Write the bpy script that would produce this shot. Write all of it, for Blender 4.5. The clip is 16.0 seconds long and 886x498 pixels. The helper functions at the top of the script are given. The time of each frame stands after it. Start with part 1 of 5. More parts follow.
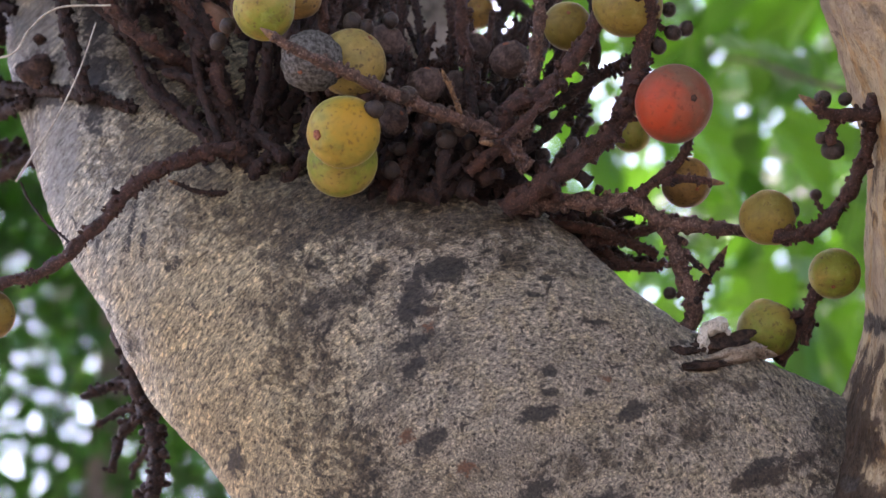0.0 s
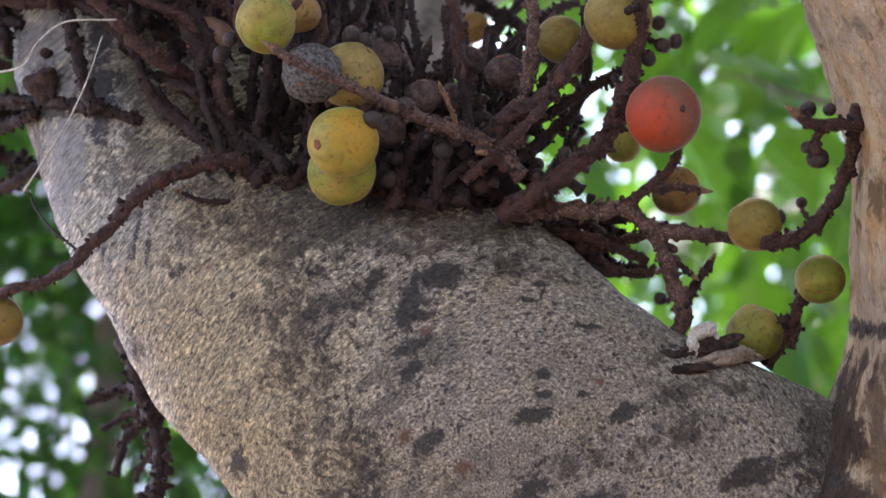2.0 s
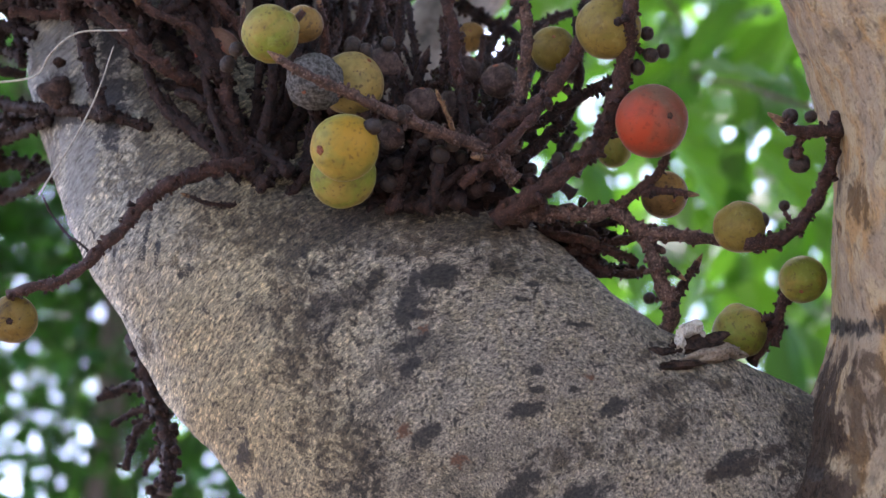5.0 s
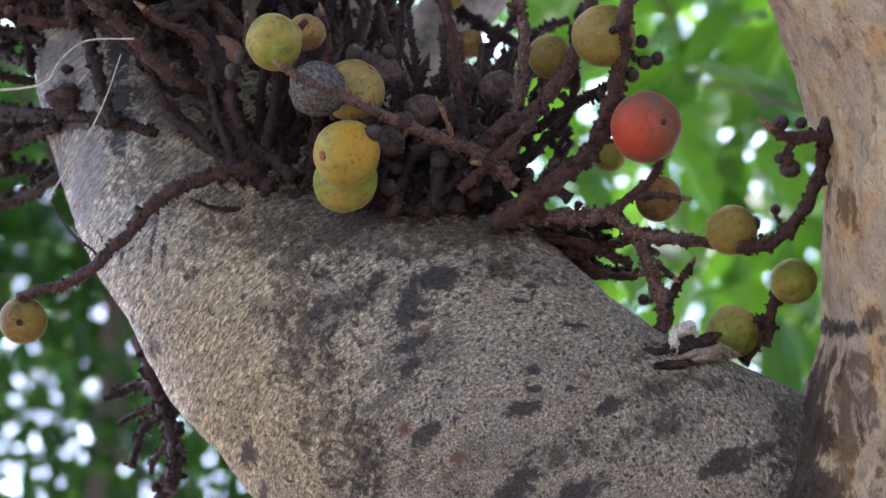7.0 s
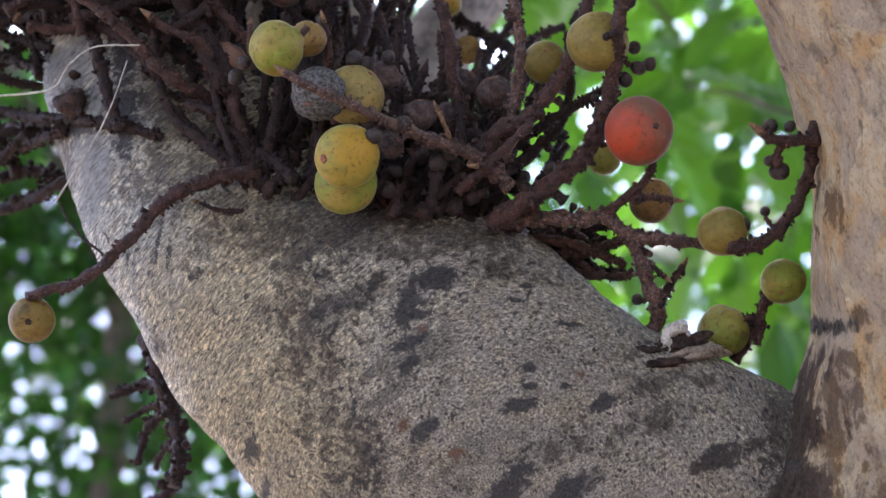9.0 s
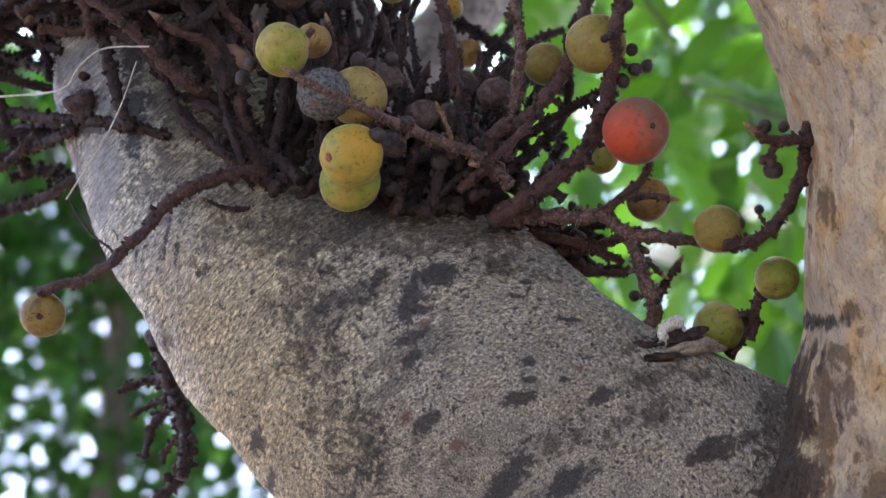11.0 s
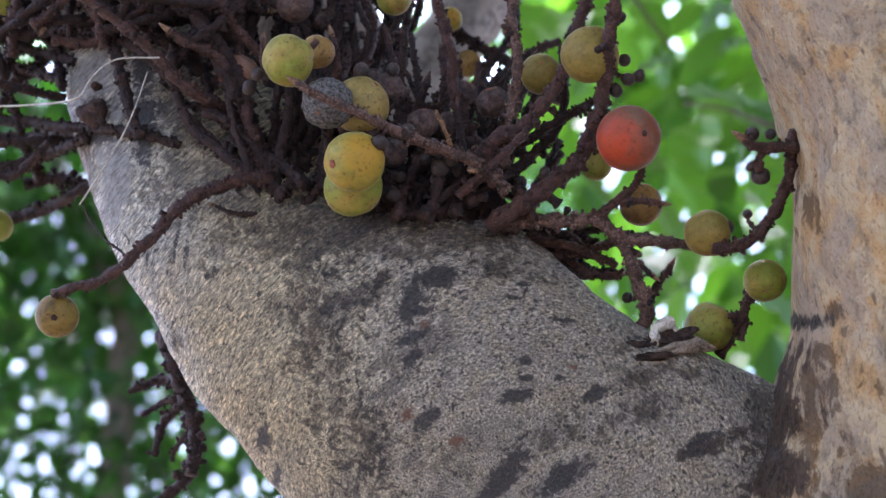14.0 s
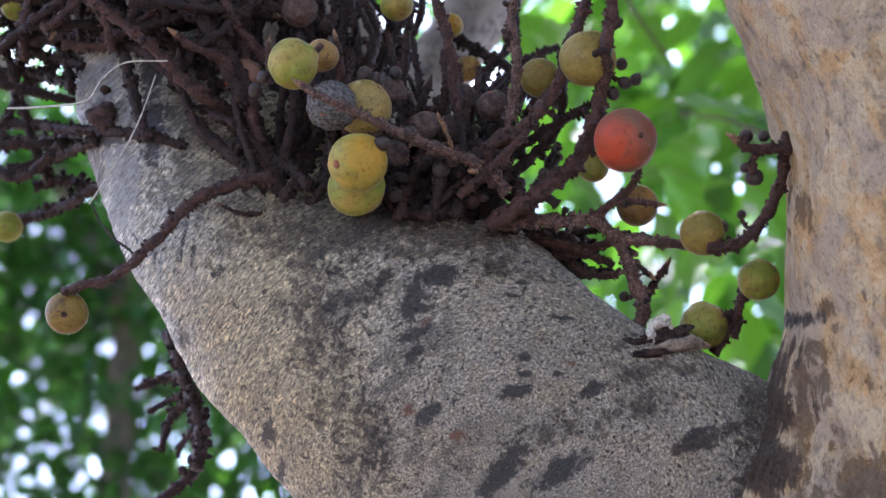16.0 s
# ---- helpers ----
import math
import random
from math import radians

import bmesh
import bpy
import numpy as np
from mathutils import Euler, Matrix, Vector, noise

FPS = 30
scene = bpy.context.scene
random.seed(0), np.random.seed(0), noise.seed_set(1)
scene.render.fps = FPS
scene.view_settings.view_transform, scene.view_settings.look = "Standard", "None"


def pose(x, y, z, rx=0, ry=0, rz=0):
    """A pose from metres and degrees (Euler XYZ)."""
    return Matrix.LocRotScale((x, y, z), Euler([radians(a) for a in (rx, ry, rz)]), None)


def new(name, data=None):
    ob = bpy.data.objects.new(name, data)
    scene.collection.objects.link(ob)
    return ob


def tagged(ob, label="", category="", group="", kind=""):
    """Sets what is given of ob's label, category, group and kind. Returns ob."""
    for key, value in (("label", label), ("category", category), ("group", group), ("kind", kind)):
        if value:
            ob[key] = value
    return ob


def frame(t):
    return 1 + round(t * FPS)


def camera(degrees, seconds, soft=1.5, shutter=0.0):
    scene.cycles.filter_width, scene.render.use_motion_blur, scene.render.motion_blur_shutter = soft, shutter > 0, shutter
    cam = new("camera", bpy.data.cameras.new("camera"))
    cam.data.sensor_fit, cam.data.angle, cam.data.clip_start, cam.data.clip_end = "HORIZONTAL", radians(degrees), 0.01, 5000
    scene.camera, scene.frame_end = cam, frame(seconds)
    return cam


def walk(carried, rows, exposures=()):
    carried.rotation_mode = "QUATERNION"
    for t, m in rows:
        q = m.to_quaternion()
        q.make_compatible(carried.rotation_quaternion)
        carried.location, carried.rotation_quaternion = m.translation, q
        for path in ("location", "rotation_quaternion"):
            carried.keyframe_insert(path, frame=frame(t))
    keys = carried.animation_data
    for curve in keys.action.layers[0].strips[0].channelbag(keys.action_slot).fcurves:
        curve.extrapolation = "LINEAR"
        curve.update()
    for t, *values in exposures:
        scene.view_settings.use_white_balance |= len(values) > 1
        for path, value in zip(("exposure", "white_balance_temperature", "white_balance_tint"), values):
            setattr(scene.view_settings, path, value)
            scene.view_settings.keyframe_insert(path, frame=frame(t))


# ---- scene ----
cam = camera(25.00, 16.0)
cam.data.dof.use_dof = True
cam.data.dof.aperture_fstop = 9.0
walk(cam, [
    (0, pose(-0.0000, -0.0000, 1.5000, 110.000, 0.000, -0.000)),
    (0.5, pose(-0.0021, -0.0058, 1.4943, 110.264, 0.020, -0.133)),
    (1, pose(-0.0028, -0.0090, 1.4838, 110.873, 0.083, -0.213)),
    (1.5, pose(-0.0033, -0.0148, 1.4809, 110.948, 0.107, -0.261)),
    (2, pose(-0.0017, -0.0235, 1.4851, 110.547, 0.152, -0.154)),
    (2.5, pose(-0.0007, -0.0314, 1.4861, 110.349, 0.120, -0.105)),
    (3, pose(0.0014, -0.0377, 1.4832, 110.408, 0.077, -0.004)),
    (3.5, pose(0.0007, -0.0437, 1.4785, 110.574, 0.057, -0.076)),
    (4, pose(-0.0005, -0.0485, 1.4733, 110.781, 0.131, -0.160)),
    (6.5, pose(0.0032, -0.0811, 1.4653, 110.552, 0.107, 0.057)),
    (7, pose(0.0002, -0.0856, 1.4612, 110.698, 0.172, -0.114)),
    (7.5, pose(0.0002, -0.0909, 1.4558, 110.895, 0.163, -0.130)),
    (8, pose(0.0001, -0.0959, 1.4502, 111.091, 0.156, -0.142)),
    (8.5, pose(0.0009, -0.1021, 1.4486, 111.048, 0.182, -0.107)),
    (9, pose(0.0022, -0.1090, 1.4487, 110.908, 0.169, -0.051)),
    (11.5, pose(0.0001, -0.1355, 1.4286, 111.261, 0.110, -0.131)),
    (12, pose(0.0014, -0.1416, 1.4257, 111.296, 0.060, -0.063)),
    (12.5, pose(0.0018, -0.1479, 1.4250, 111.230, 0.065, -0.029)),
    (13, pose(0.0001, -0.1543, 1.4228, 111.217, 0.098, -0.090)),
    (13.5, pose(-0.0007, -0.1599, 1.4197, 111.259, 0.148, -0.119)),
    (14, pose(0.0024, -0.1664, 1.4143, 111.514, 0.110, -0.013)),
    (14.5, pose(0.0049, -0.1713, 1.4058, 111.807, -0.003, 0.108)),
    (15, pose(0.0059, -0.1760, 1.4004, 111.966, -0.044, 0.145)),
    (15.5, pose(0.0040, -0.1820, 1.3973, 112.015, -0.029, 0.042)),
    (16, pose(0.0013, -0.1877, 1.3957, 111.962, 0.028, -0.070)),
], exposures=[(0, 3.16, 6650, 28.5), (4, 3.08, 6200, 26), (12, 3.08, 6050, 24.5), (16, 3.14, 5800, 25)])

# ---- daylight, dimmed by leaf crowns added overhead ----
world = bpy.data.worlds.new("sky")
scene.world = world
world.use_nodes = True
wn = world.node_tree
wn.nodes.clear()
sky = wn.nodes.new("ShaderNodeTexSky")
sky.sky_type = "NISHITA"
sky.sun_disc = False
sky.sun_elevation = radians(62)
sky.sun_rotation = radians(-20)
sky.air_density, sky.dust_density, sky.ozone_density = 1.0, 2.5, 1.0
bg = wn.nodes.new("ShaderNodeBackground")
bg.inputs["Strength"].default_value = 0.15
wout = wn.nodes.new("ShaderNodeOutputWorld")
wn.links.new(sky.outputs[0], bg.inputs["Color"])
wn.links.new(bg.outputs[0], wout.inputs[0])
sun = new("sun", bpy.data.lights.new("sun", "SUN"))
sun.data.energy, sun.data.angle, sun.data.color = 2.0, radians(30), (1.0, 0.97, 0.92)
SUN_AZ, SUN_EL = radians(-20), radians(62)
SUN_DIR = Vector((math.sin(SUN_AZ) * math.cos(SUN_EL), math.cos(SUN_AZ) * math.cos(SUN_EL), math.sin(SUN_EL)))
sun.rotation_euler = SUN_DIR.to_track_quat("Z", "Y").to_euler()


# ---- materials ----
class Nodes:
    """A short hand for building a node material."""

    def __init__(self, name, rough=0.8, spec=0.3):
        self.mat = bpy.data.materials.new(name)
        self.mat.use_nodes = True
        self.t = self.mat.node_tree
        self.t.nodes.clear()
        self.out = self.add("ShaderNodeOutputMaterial")
        self.b = self.add("ShaderNodeBsdfPrincipled")
        self.b.inputs["Roughness"].default_value = rough
        self.b.inputs["Specular IOR Level"].default_value = spec
        self.link(self.b.outputs[0], self.out.inputs[0])

    def add(self, kind):
        return self.t.nodes.new(kind)

    def link(self, a, b):
        self.t.links.new(a, b)

    def coords(self, which="Object", scale=(1, 1, 1)):
        c = self.add("ShaderNodeTexCoord")
        m = self.add("ShaderNodeMapping")
        m.inputs["Scale"].default_value = scale
        self.link(c.outputs[which], m.inputs[0])
        return m.outputs[0]

    def noise(self, vec, scale, detail=4, rough=0.6, distort=0.0):
        n = self.add("ShaderNodeTexNoise")
        n.inputs["Scale"].default_value, n.inputs["Detail"].default_value = scale, detail
        n.inputs["Roughness"].default_value, n.inputs["Distortion"].default_value = rough, distort
        self.link(vec, n.inputs["Vector"])
        return n.outputs[0]

    def voronoi(self, vec, scale, out="Distance"):
        n = self.add("ShaderNodeTexVoronoi")
        n.inputs["Scale"].default_value = scale
        self.link(vec, n.inputs["Vector"])
        return n.outputs[out]

    def ramp(self, fac, *stops):
        r = self.add("ShaderNodeValToRGB")
        while len(r.color_ramp.elements) < len(stops):
            r.color_ramp.elements.new(0.5)
        for e, (at, c) in zip(r.color_ramp.elements, stops):
            e.position = at
            e.color = (c, c, c, 1) if isinstance(c, (int, float)) else (*c, 1)
        self.link(fac, r.inputs[0])
        return r.outputs[0]

    def mix(self, fac, a, b, mode="MIX"):
        m = self.add("ShaderNodeMix")
        m.data_type, m.blend_type = "RGBA", mode
        for sock, v in ((m.inputs[0], fac), (m.inputs[6], a), (m.inputs[7], b)):
            if isinstance(v, (int, float)):
                sock.default_value = v if sock == m.inputs[0] else (v, v, v, 1)
            elif isinstance(v, tuple):
                sock.default_value = (*v, 1)
            else:
                self.link(v, sock)
        return m.outputs[2]

    def value(self, a, b, op="MULTIPLY"):
        m = self.add("ShaderNodeMath")
        m.operation = op
        for sock, v in zip(m.inputs, (a, b)):
            if isinstance(v, (int, float)):
                sock.default_value = v
            else:
                self.link(v, sock)
        return m.outputs[0]

    def bump(self, height, dist=0.001, strength=1.0):
        n = self.add("ShaderNodeBump")
        n.inputs["Distance"].default_value, n.inputs["Strength"].default_value = dist, strength
        self.link(height, n.inputs["Height"])
        self.link(n.outputs[0], self.b.inputs["Normal"])

    def colour(self, c):
        self.link(c, self.b.inputs["Base Color"])
        return self.mat


def scars(n, base, rag, tex):
    """Smudges that also hold painted shade, pale and rotten scars, rust and black stains, where the mesh's own fields
    say so.
    """
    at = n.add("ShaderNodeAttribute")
    at.attribute_name = "smudge_shade"
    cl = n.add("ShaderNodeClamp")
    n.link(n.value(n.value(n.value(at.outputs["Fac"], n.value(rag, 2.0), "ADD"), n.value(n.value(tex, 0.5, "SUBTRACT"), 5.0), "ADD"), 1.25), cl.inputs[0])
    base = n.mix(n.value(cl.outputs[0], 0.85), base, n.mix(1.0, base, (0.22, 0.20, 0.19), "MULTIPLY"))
    for field, lo, hi in (("pale", (0.11, 0.10, 0.085), (0.34, 0.325, 0.29)), ("rot_shade", (0.007, 0.005, 0.004), (0.062, 0.042, 0.030)),
                          ("rust", (0.09, 0.04, 0.022), (0.21, 0.10, 0.05)), ("stain", (0.003, 0.003, 0.003), (0.058, 0.050, 0.043))):
        at = n.add("ShaderNodeAttribute")
        at.attribute_name = field
        m = n.value(n.value(at.outputs["Fac"], n.value(rag, 1.5), "ADD"), n.value(n.value(tex, 0.5, "SUBTRACT"), 2.2), "ADD")
        m = n.value(n.value(m, 0.22, "ADD"), 1.7)
        cl = n.add("ShaderNodeClamp")
        n.link(m, cl.inputs[0])
        base = n.mix(n.value(cl.outputs[0], 0.94), base, n.mix(n.ramp(tex, (0.40, 0.0), (0.60, 1.0)), lo, hi))
    return base


def limb_bark(name, pale, ochre, grey, dark):
    """Thin fig bark: ochre and grey zones, long dark streaks, pale crusty flecks and short pits drawn out along the grain."""
    n = Nodes(name, 0.6, 0.4)
    obj = n.coords("Object")
    tone = n.noise(obj, 15, 5, 0.65, 0.6)
    blotch = n.noise(obj, 75, 6, 0.7, 0.8)
    crust = n.noise(obj, 230, 5, 0.72, 0.5)
    streak = n.noise(n.coords("UV", (1.0, 0.2, 1.0)), 58, 6, 0.68, 0.7)
    fleck = n.noise(n.coords("UV", (1.0, 0.45, 1.0)), 720, 4, 0.72, 0.4)
    fine = n.noise(n.coords("UV", (1.0, 0.55, 1.0)), 2000, 3, 0.65, 0.3)
    sep = n.add("ShaderNodeSeparateXYZ")
    n.link(obj, sep.inputs[0])
    x = n.value(n.value(sep.outputs[0], n.value(n.value(tone, 0.5, "SUBTRACT"), 0.22), "ADD"), 0.5, "ADD")
    base = n.mix(n.ramp(x, (0.33, 0.0), (0.39, 1.0), (0.44, 0.85), (0.49, 0.25), (0.56, 0.0)), pale, ochre)
    base = n.mix(n.ramp(x, (0.44, 0.0), (0.50, 0.65), (0.60, 0.9)), base, grey)
    base = n.mix(n.ramp(blotch, (0.46, 0.0), (0.60, 0.55)), base, ochre)
    base = n.mix(n.ramp(blotch, (0.32, 0.6), (0.46, 0.0)), base, tuple(c * 0.55 for c in grey))
    # a band of dark streaks runs down the middle of the limb
    band = n.ramp(x, (0.36, 0.10), (0.42, 0.35), (0.455, 1.0), (0.49, 0.8), (0.53, 0.3), (0.62, 0.35))
    base = n.mix(n.value(n.ramp(streak, (0.49, 0.0), (0.58, 0.85)), band), base, tuple(c * 0.28 for c in grey))
    base = n.mix(n.value(n.ramp(n.mix(0.5, crust, blotch), (0.50, 0.0), (0.57, 0.85)), band), base, tuple(c * 0.22 for c in grey))
    # flecks, dust in the grain and short pits
    base = n.mix(n.ramp(fleck, (0.53, 0.0), (0.60, 0.9)), base, n.mix(1.0, base, (2.3, 2.2, 2.0), "MULTIPLY"))
    base = n.mix(n.ramp(fleck, (0.39, 0.92), (0.46, 0.0)), base, n.mix(1.0, base, (0.2, 0.18, 0.17), "MULTIPLY"))
    base = n.mix(n.ramp(fine, (0.40, 0.8), (0.48, 0.0)), base, n.mix(1.0, base, (0.33, 0.38, 0.37), "MULTIPLY"))
    warp = n.add("ShaderNodeVectorMath")
    warp.operation = "ADD"
    n.link(n.coords("UV", (1.0, 0.42, 1.0)), warp.inputs[0])
    n.link(n.value(crust, 0.004), warp.inputs[1])
    cell = n.voronoi(warp.outputs[0], 380)
    which = n.add("ShaderNodeSeparateColor")
    n.link(n.voronoi(warp.outputs[0], 380, "Color"), which.inputs[0])
    size = n.ramp(which.outputs[0], (0.45, 0.0), (1.0, 0.46))
    pit = n.add("ShaderNodeClamp")
    n.link(n.value(n.value(size, cell, "SUBTRACT"), 9.0), pit.inputs[0])
    pits = n.value(pit.outputs[0], n.ramp(x, (0.40, 0.4), (0.50, 1.0)))
    base = n.mix(n.value(pits, 0.82), base, dark)
    spots = n.noise(obj, 150, 4, 0.6, 0.5)
    base = n.mix(n.ramp(spots, (0.63, 0.0), (0.67, 0.85)), base, dark)
    vein = n.noise(n.coords("UV", (1.0, 0.3, 1.0)), 130, 4, 0.6, 1.2)
    crack = n.ramp(n.value(n.value(vein, 0.5, "SUBTRACT"), 0.0, "ABSOLUTE"), (0.003, 0.85), (0.012, 0.0))
    base = n.mix(n.value(crack, n.ramp(tone, (0.40, 0.0), (0.58, 0.9))), base, dark)
    rag = n.value(n.value(n.mix(0.45, blotch, crust), 0.5, "SUBTRACT"), 4.6)
    base = scars(n, base, rag, n.mix(0.4, fleck, crust))
    high = n.value(n.mix(0.45, n.mix(0.35, fleck, fine), crust), n.value(pits, 0.3), "SUBTRACT")
    n.bump(high, 0.011, 1.0)
    return n.colour(base)


def trunk_bark(name, tan, orange, grey, dark):
    """Thicker bark: soft tan and orange scales, grey weathered patches and dark hollows between them."""
    n = Nodes(name, 0.85, 0.15)
    obj = n.coords("Object", (1.0, 1.0, 0.62))
    tone = n.noise(obj, 26, 4, 0.6, 0.5)
    scale = n.noise(obj, 62, 4, 0.6, 0.5)
    scab = n.noise(obj, 88, 5, 0.66, 0.35)
    fine = n.noise(obj, 520, 4, 0.7, 0.3)
    base = n.mix(n.ramp(scale, (0.46, 0.0), (0.56, 1.0)), tan, orange)
    base = n.mix(n.ramp(tone, (0.47, 0.0), (0.56, 0.8)), base, grey)
    base = n.mix(n.ramp(scab, (0.36, 0.6), (0.47, 0.0)), base, tuple(c * 0.42 for c in grey))
    base = n.mix(n.ramp(scab, (0.56, 0.0), (0.70, 0.6)), base, tuple(min(0.7, c * 1.35) for c in tan))
    base = n.mix(n.ramp(fine, (0.36, 0.6), (0.48, 0.0)), base, n.mix(1.0, base, (0.45, 0.42, 0.4), "MULTIPLY"))
    pock = n.noise(obj, 60, 3, 0.55, 1.0)
    base = n.mix(n.ramp(pock, (0.63, 0.0), (0.69, 0.8)), base, dark)
    rag = n.value(n.value(n.mix(0.45, scale, scab), 0.5, "SUBTRACT"), 4.6)
    base = scars(n, base, rag, n.mix(0.55, scab, fine))
    n.bump(n.mix(0.3, n.mix(0.5, scale, scab), fine), 0.009, 1.0)
    return n.colour(base)


def simple(name, a, b, scale, rough=0.75, spec=0.3, relief=0.0006, detail=4, dust=None):
    n = Nodes(name, rough, spec)
    v = n.coords("Object")
    f = n.noise(v, scale, detail, 0.65, 0.4)
    g = n.noise(v, scale * 4.3, 4, 0.7, 0.5)
    c = n.mix(n.ramp(f, (0.38, 0.0), (0.62, 1.0)), a, b)
    c = n.mix(n.ramp(g, (0.38, 0.7), (0.5, 0.0)), c, tuple(x * 0.35 for x in a))
    if dust:
        c = n.mix(n.ramp(g, (0.57, 0.0), (0.66, 0.7)), c, dust)
    n.bump(n.mix(0.5, f, g), relief, 1.0)
    return n.colour(c)


def fig_material(name, skin, blush, scurf, rough=0.6, spots=0.75, cheek=None, facing=(0, -1, 0), spread=0.4):
    """Fig skin: two colours that run into one another, a velvety bloom, brown scurf and dark pin-prick spots."""
    n = Nodes(name, rough, 0.18)
    info = n.add("ShaderNodeObjectInfo")
    off = n.add("ShaderNodeVectorMath")
    off.operation = "MULTIPLY_ADD"
    off.inputs[1].default_value = (1, 1, 1)
    sc = n.add("ShaderNodeCombineXYZ")
    r = n.value(info.outputs["Random"], 3.0)
    for k in range(3):
        n.link(r, sc.inputs[k])
    n.link(n.coords("Object"), off.inputs[0])
    n.link(sc.outputs[0], off.inputs[2])
    v = off.outputs[0]
    big = n.noise(v, 48, 4, 0.55, 0.8)
    mid = n.noise(v, 150, 5, 0.65, 0.4)
    c = n.mix(n.ramp(big, (0.40, 0.0), (0.60, 1.0)), skin, blush)
    c = n.mix(n.ramp(mid, (0.38, spots * 0.9), (0.50, 0.0)), c, tuple(x * 0.55 for x in blush))
    c = n.mix(n.ramp(mid, (0.56, 0.0), (0.68, 0.5)), c, tuple(min(0.7, x * 1.35 + 0.03) for x in skin))
    if cheek:
        nrm = n.add("ShaderNodeVectorMath")
        nrm.operation = "NORMALIZE"
        n.link(n.coords("Object"), nrm.inputs[0])
        dot = n.add("ShaderNodeVectorMath")
        dot.operation = "DOT_PRODUCT"
        n.link(nrm.outputs[0], dot.inputs[0])
        dot.inputs[1].default_value = Vector(facing).normalized()
        w = n.value(dot.outputs["Value"], n.value(n.value(n.mix(0.5, big, mid), 0.5, "SUBTRACT"), 1.6), "ADD")
        c = n.mix(n.ramp(w, (spread, 0.0), (spread + 0.75, 0.95)), c, cheek)
    pepper = n.noise(v, 420, 2, 0.5)
    c = n.mix(n.ramp(pepper, (0.62, 0.0), (0.68, spots)), c, scurf)
    blot = n.noise(v, 95, 5, 0.65, 0.9)
    c = n.mix(n.ramp(blot, (0.57, 0.0), (0.70, spots)), c, scurf)
    cell = n.voronoi(v, 170)
    c = n.mix(n.value(n.ramp(cell, (0.10, spots), (0.20, 0.0)), n.ramp(big, (0.45, 0.0), (0.55, 1.0))), c, tuple(x * 0.5 for x in scurf))
    n.b.inputs["Subsurface Weight"].default_value = 0.12
    n.b.inputs["Subsurface Radius"].default_value = (0.006, 0.003, 0.001)
    n.b.inputs["Sheen Weight"].default_value = 0.18
    n.b.inputs["Sheen Roughness"].default_value = 0.22
    n.bump(n.mix(0.5, mid, blot), 0.0009, 0.6)
    return n.colour(c)


def leaf_material(name, dark, light):
    n = Nodes(name, 0.38, 0.4)
    g = n.add("ShaderNodeNewGeometry")
    c = n.ramp(g.outputs["Random Per Island"], (0.0, dark), (0.7, light), (1.0, tuple(x * 1.3 for x in light)))
    n.link(c, n.b.inputs["Base Color"])
    tr = n.add("ShaderNodeBsdfTranslucent")
    n.link(n.mix(1.0, c, (1.5, 1.65, 0.75), "MULTIPLY"), tr.inputs[0])
    mx = n.add("ShaderNodeMixShader")
    mx.inputs[0].default_value = 0.5
    n.link(n.b.outputs[0], mx.inputs[1])
    n.link(tr.outputs[0], mx.inputs[2])
    n.link(mx.outputs[0], n.out.inputs[0])
    return n.mat


BARK = limb_bark("grey_fig_bark", (0.42, 0.38, 0.305), (0.43, 0.35, 0.215), (0.34, 0.284, 0.222), (0.022, 0.018, 0.016))
BARK_NEAR = trunk_bark("tan_fig_bark", (0.36, 0.28, 0.172), (0.35, 0.225, 0.105), (0.26, 0.206, 0.150), (0.09, 0.062, 0.046))
# far bark, darkened so that shade is part of its colour
BARK_FAR_SHADED = simple("far_bark_shaded", (0.085, 0.066, 0.05), (0.165, 0.132, 0.10), 20)
KNOT = simple("dark_knot", (0.016, 0.009, 0.007), (0.060, 0.033, 0.024), 170, 0.85, 0.2, 0.0015)
HOLLOW_SHADE = simple("hollow_shade_wood", (0.010, 0.007, 0.006), (0.055, 0.034, 0.025), 220, 0.9, 0.15, 0.0015)
LIP = simple("bark_lip", (0.16, 0.12, 0.088), (0.288, 0.232, 0.176), 180, 0.9, 0.15, 0.0015)
CHIP = simple("pale_torn_wood", (0.315, 0.2775, 0.225), (0.465, 0.4275, 0.3675), 200, 0.9, 0.15, 0.001)
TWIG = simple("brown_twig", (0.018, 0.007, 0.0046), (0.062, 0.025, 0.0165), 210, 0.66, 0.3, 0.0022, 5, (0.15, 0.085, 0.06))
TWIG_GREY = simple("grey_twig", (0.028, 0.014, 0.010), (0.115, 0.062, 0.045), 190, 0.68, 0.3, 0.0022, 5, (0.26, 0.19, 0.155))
# dark twigs: the tuft's inner shade is put into this brown
TWIG_DARK_SHADE = simple("dark_shaded_twig", (0.0075, 0.0036, 0.0029), (0.032, 0.014, 0.010), 190, 0.7, 0.25, 0.0022, 5, (0.075, 0.042, 0.031))
BUD_TIP = simple("pale_bud", (0.07, 0.036, 0.02), (0.19, 0.11, 0.055), 300, 0.7)
FIGLET = simple("black_figlet", (0.016, 0.0104, 0.0088), (0.048, 0.0304, 0.0224), 260, 0.6, 0.3, 0.001)
STEM_PALE = simple("straw", (0.255, 0.2325, 0.1875), (0.36, 0.3375, 0.285), 120, 0.7)
FIG_YELLOW = fig_material("fig_yellow", (0.2288, 0.1452, 0.0176), (0.176, 0.154, 0.0264), (0.05984, 0.03168, 0.01267), spots=0.5, cheek=(0.265, 0.145, 0.012), facing=(0.4, -0.85, 0.0), spread=0.55)
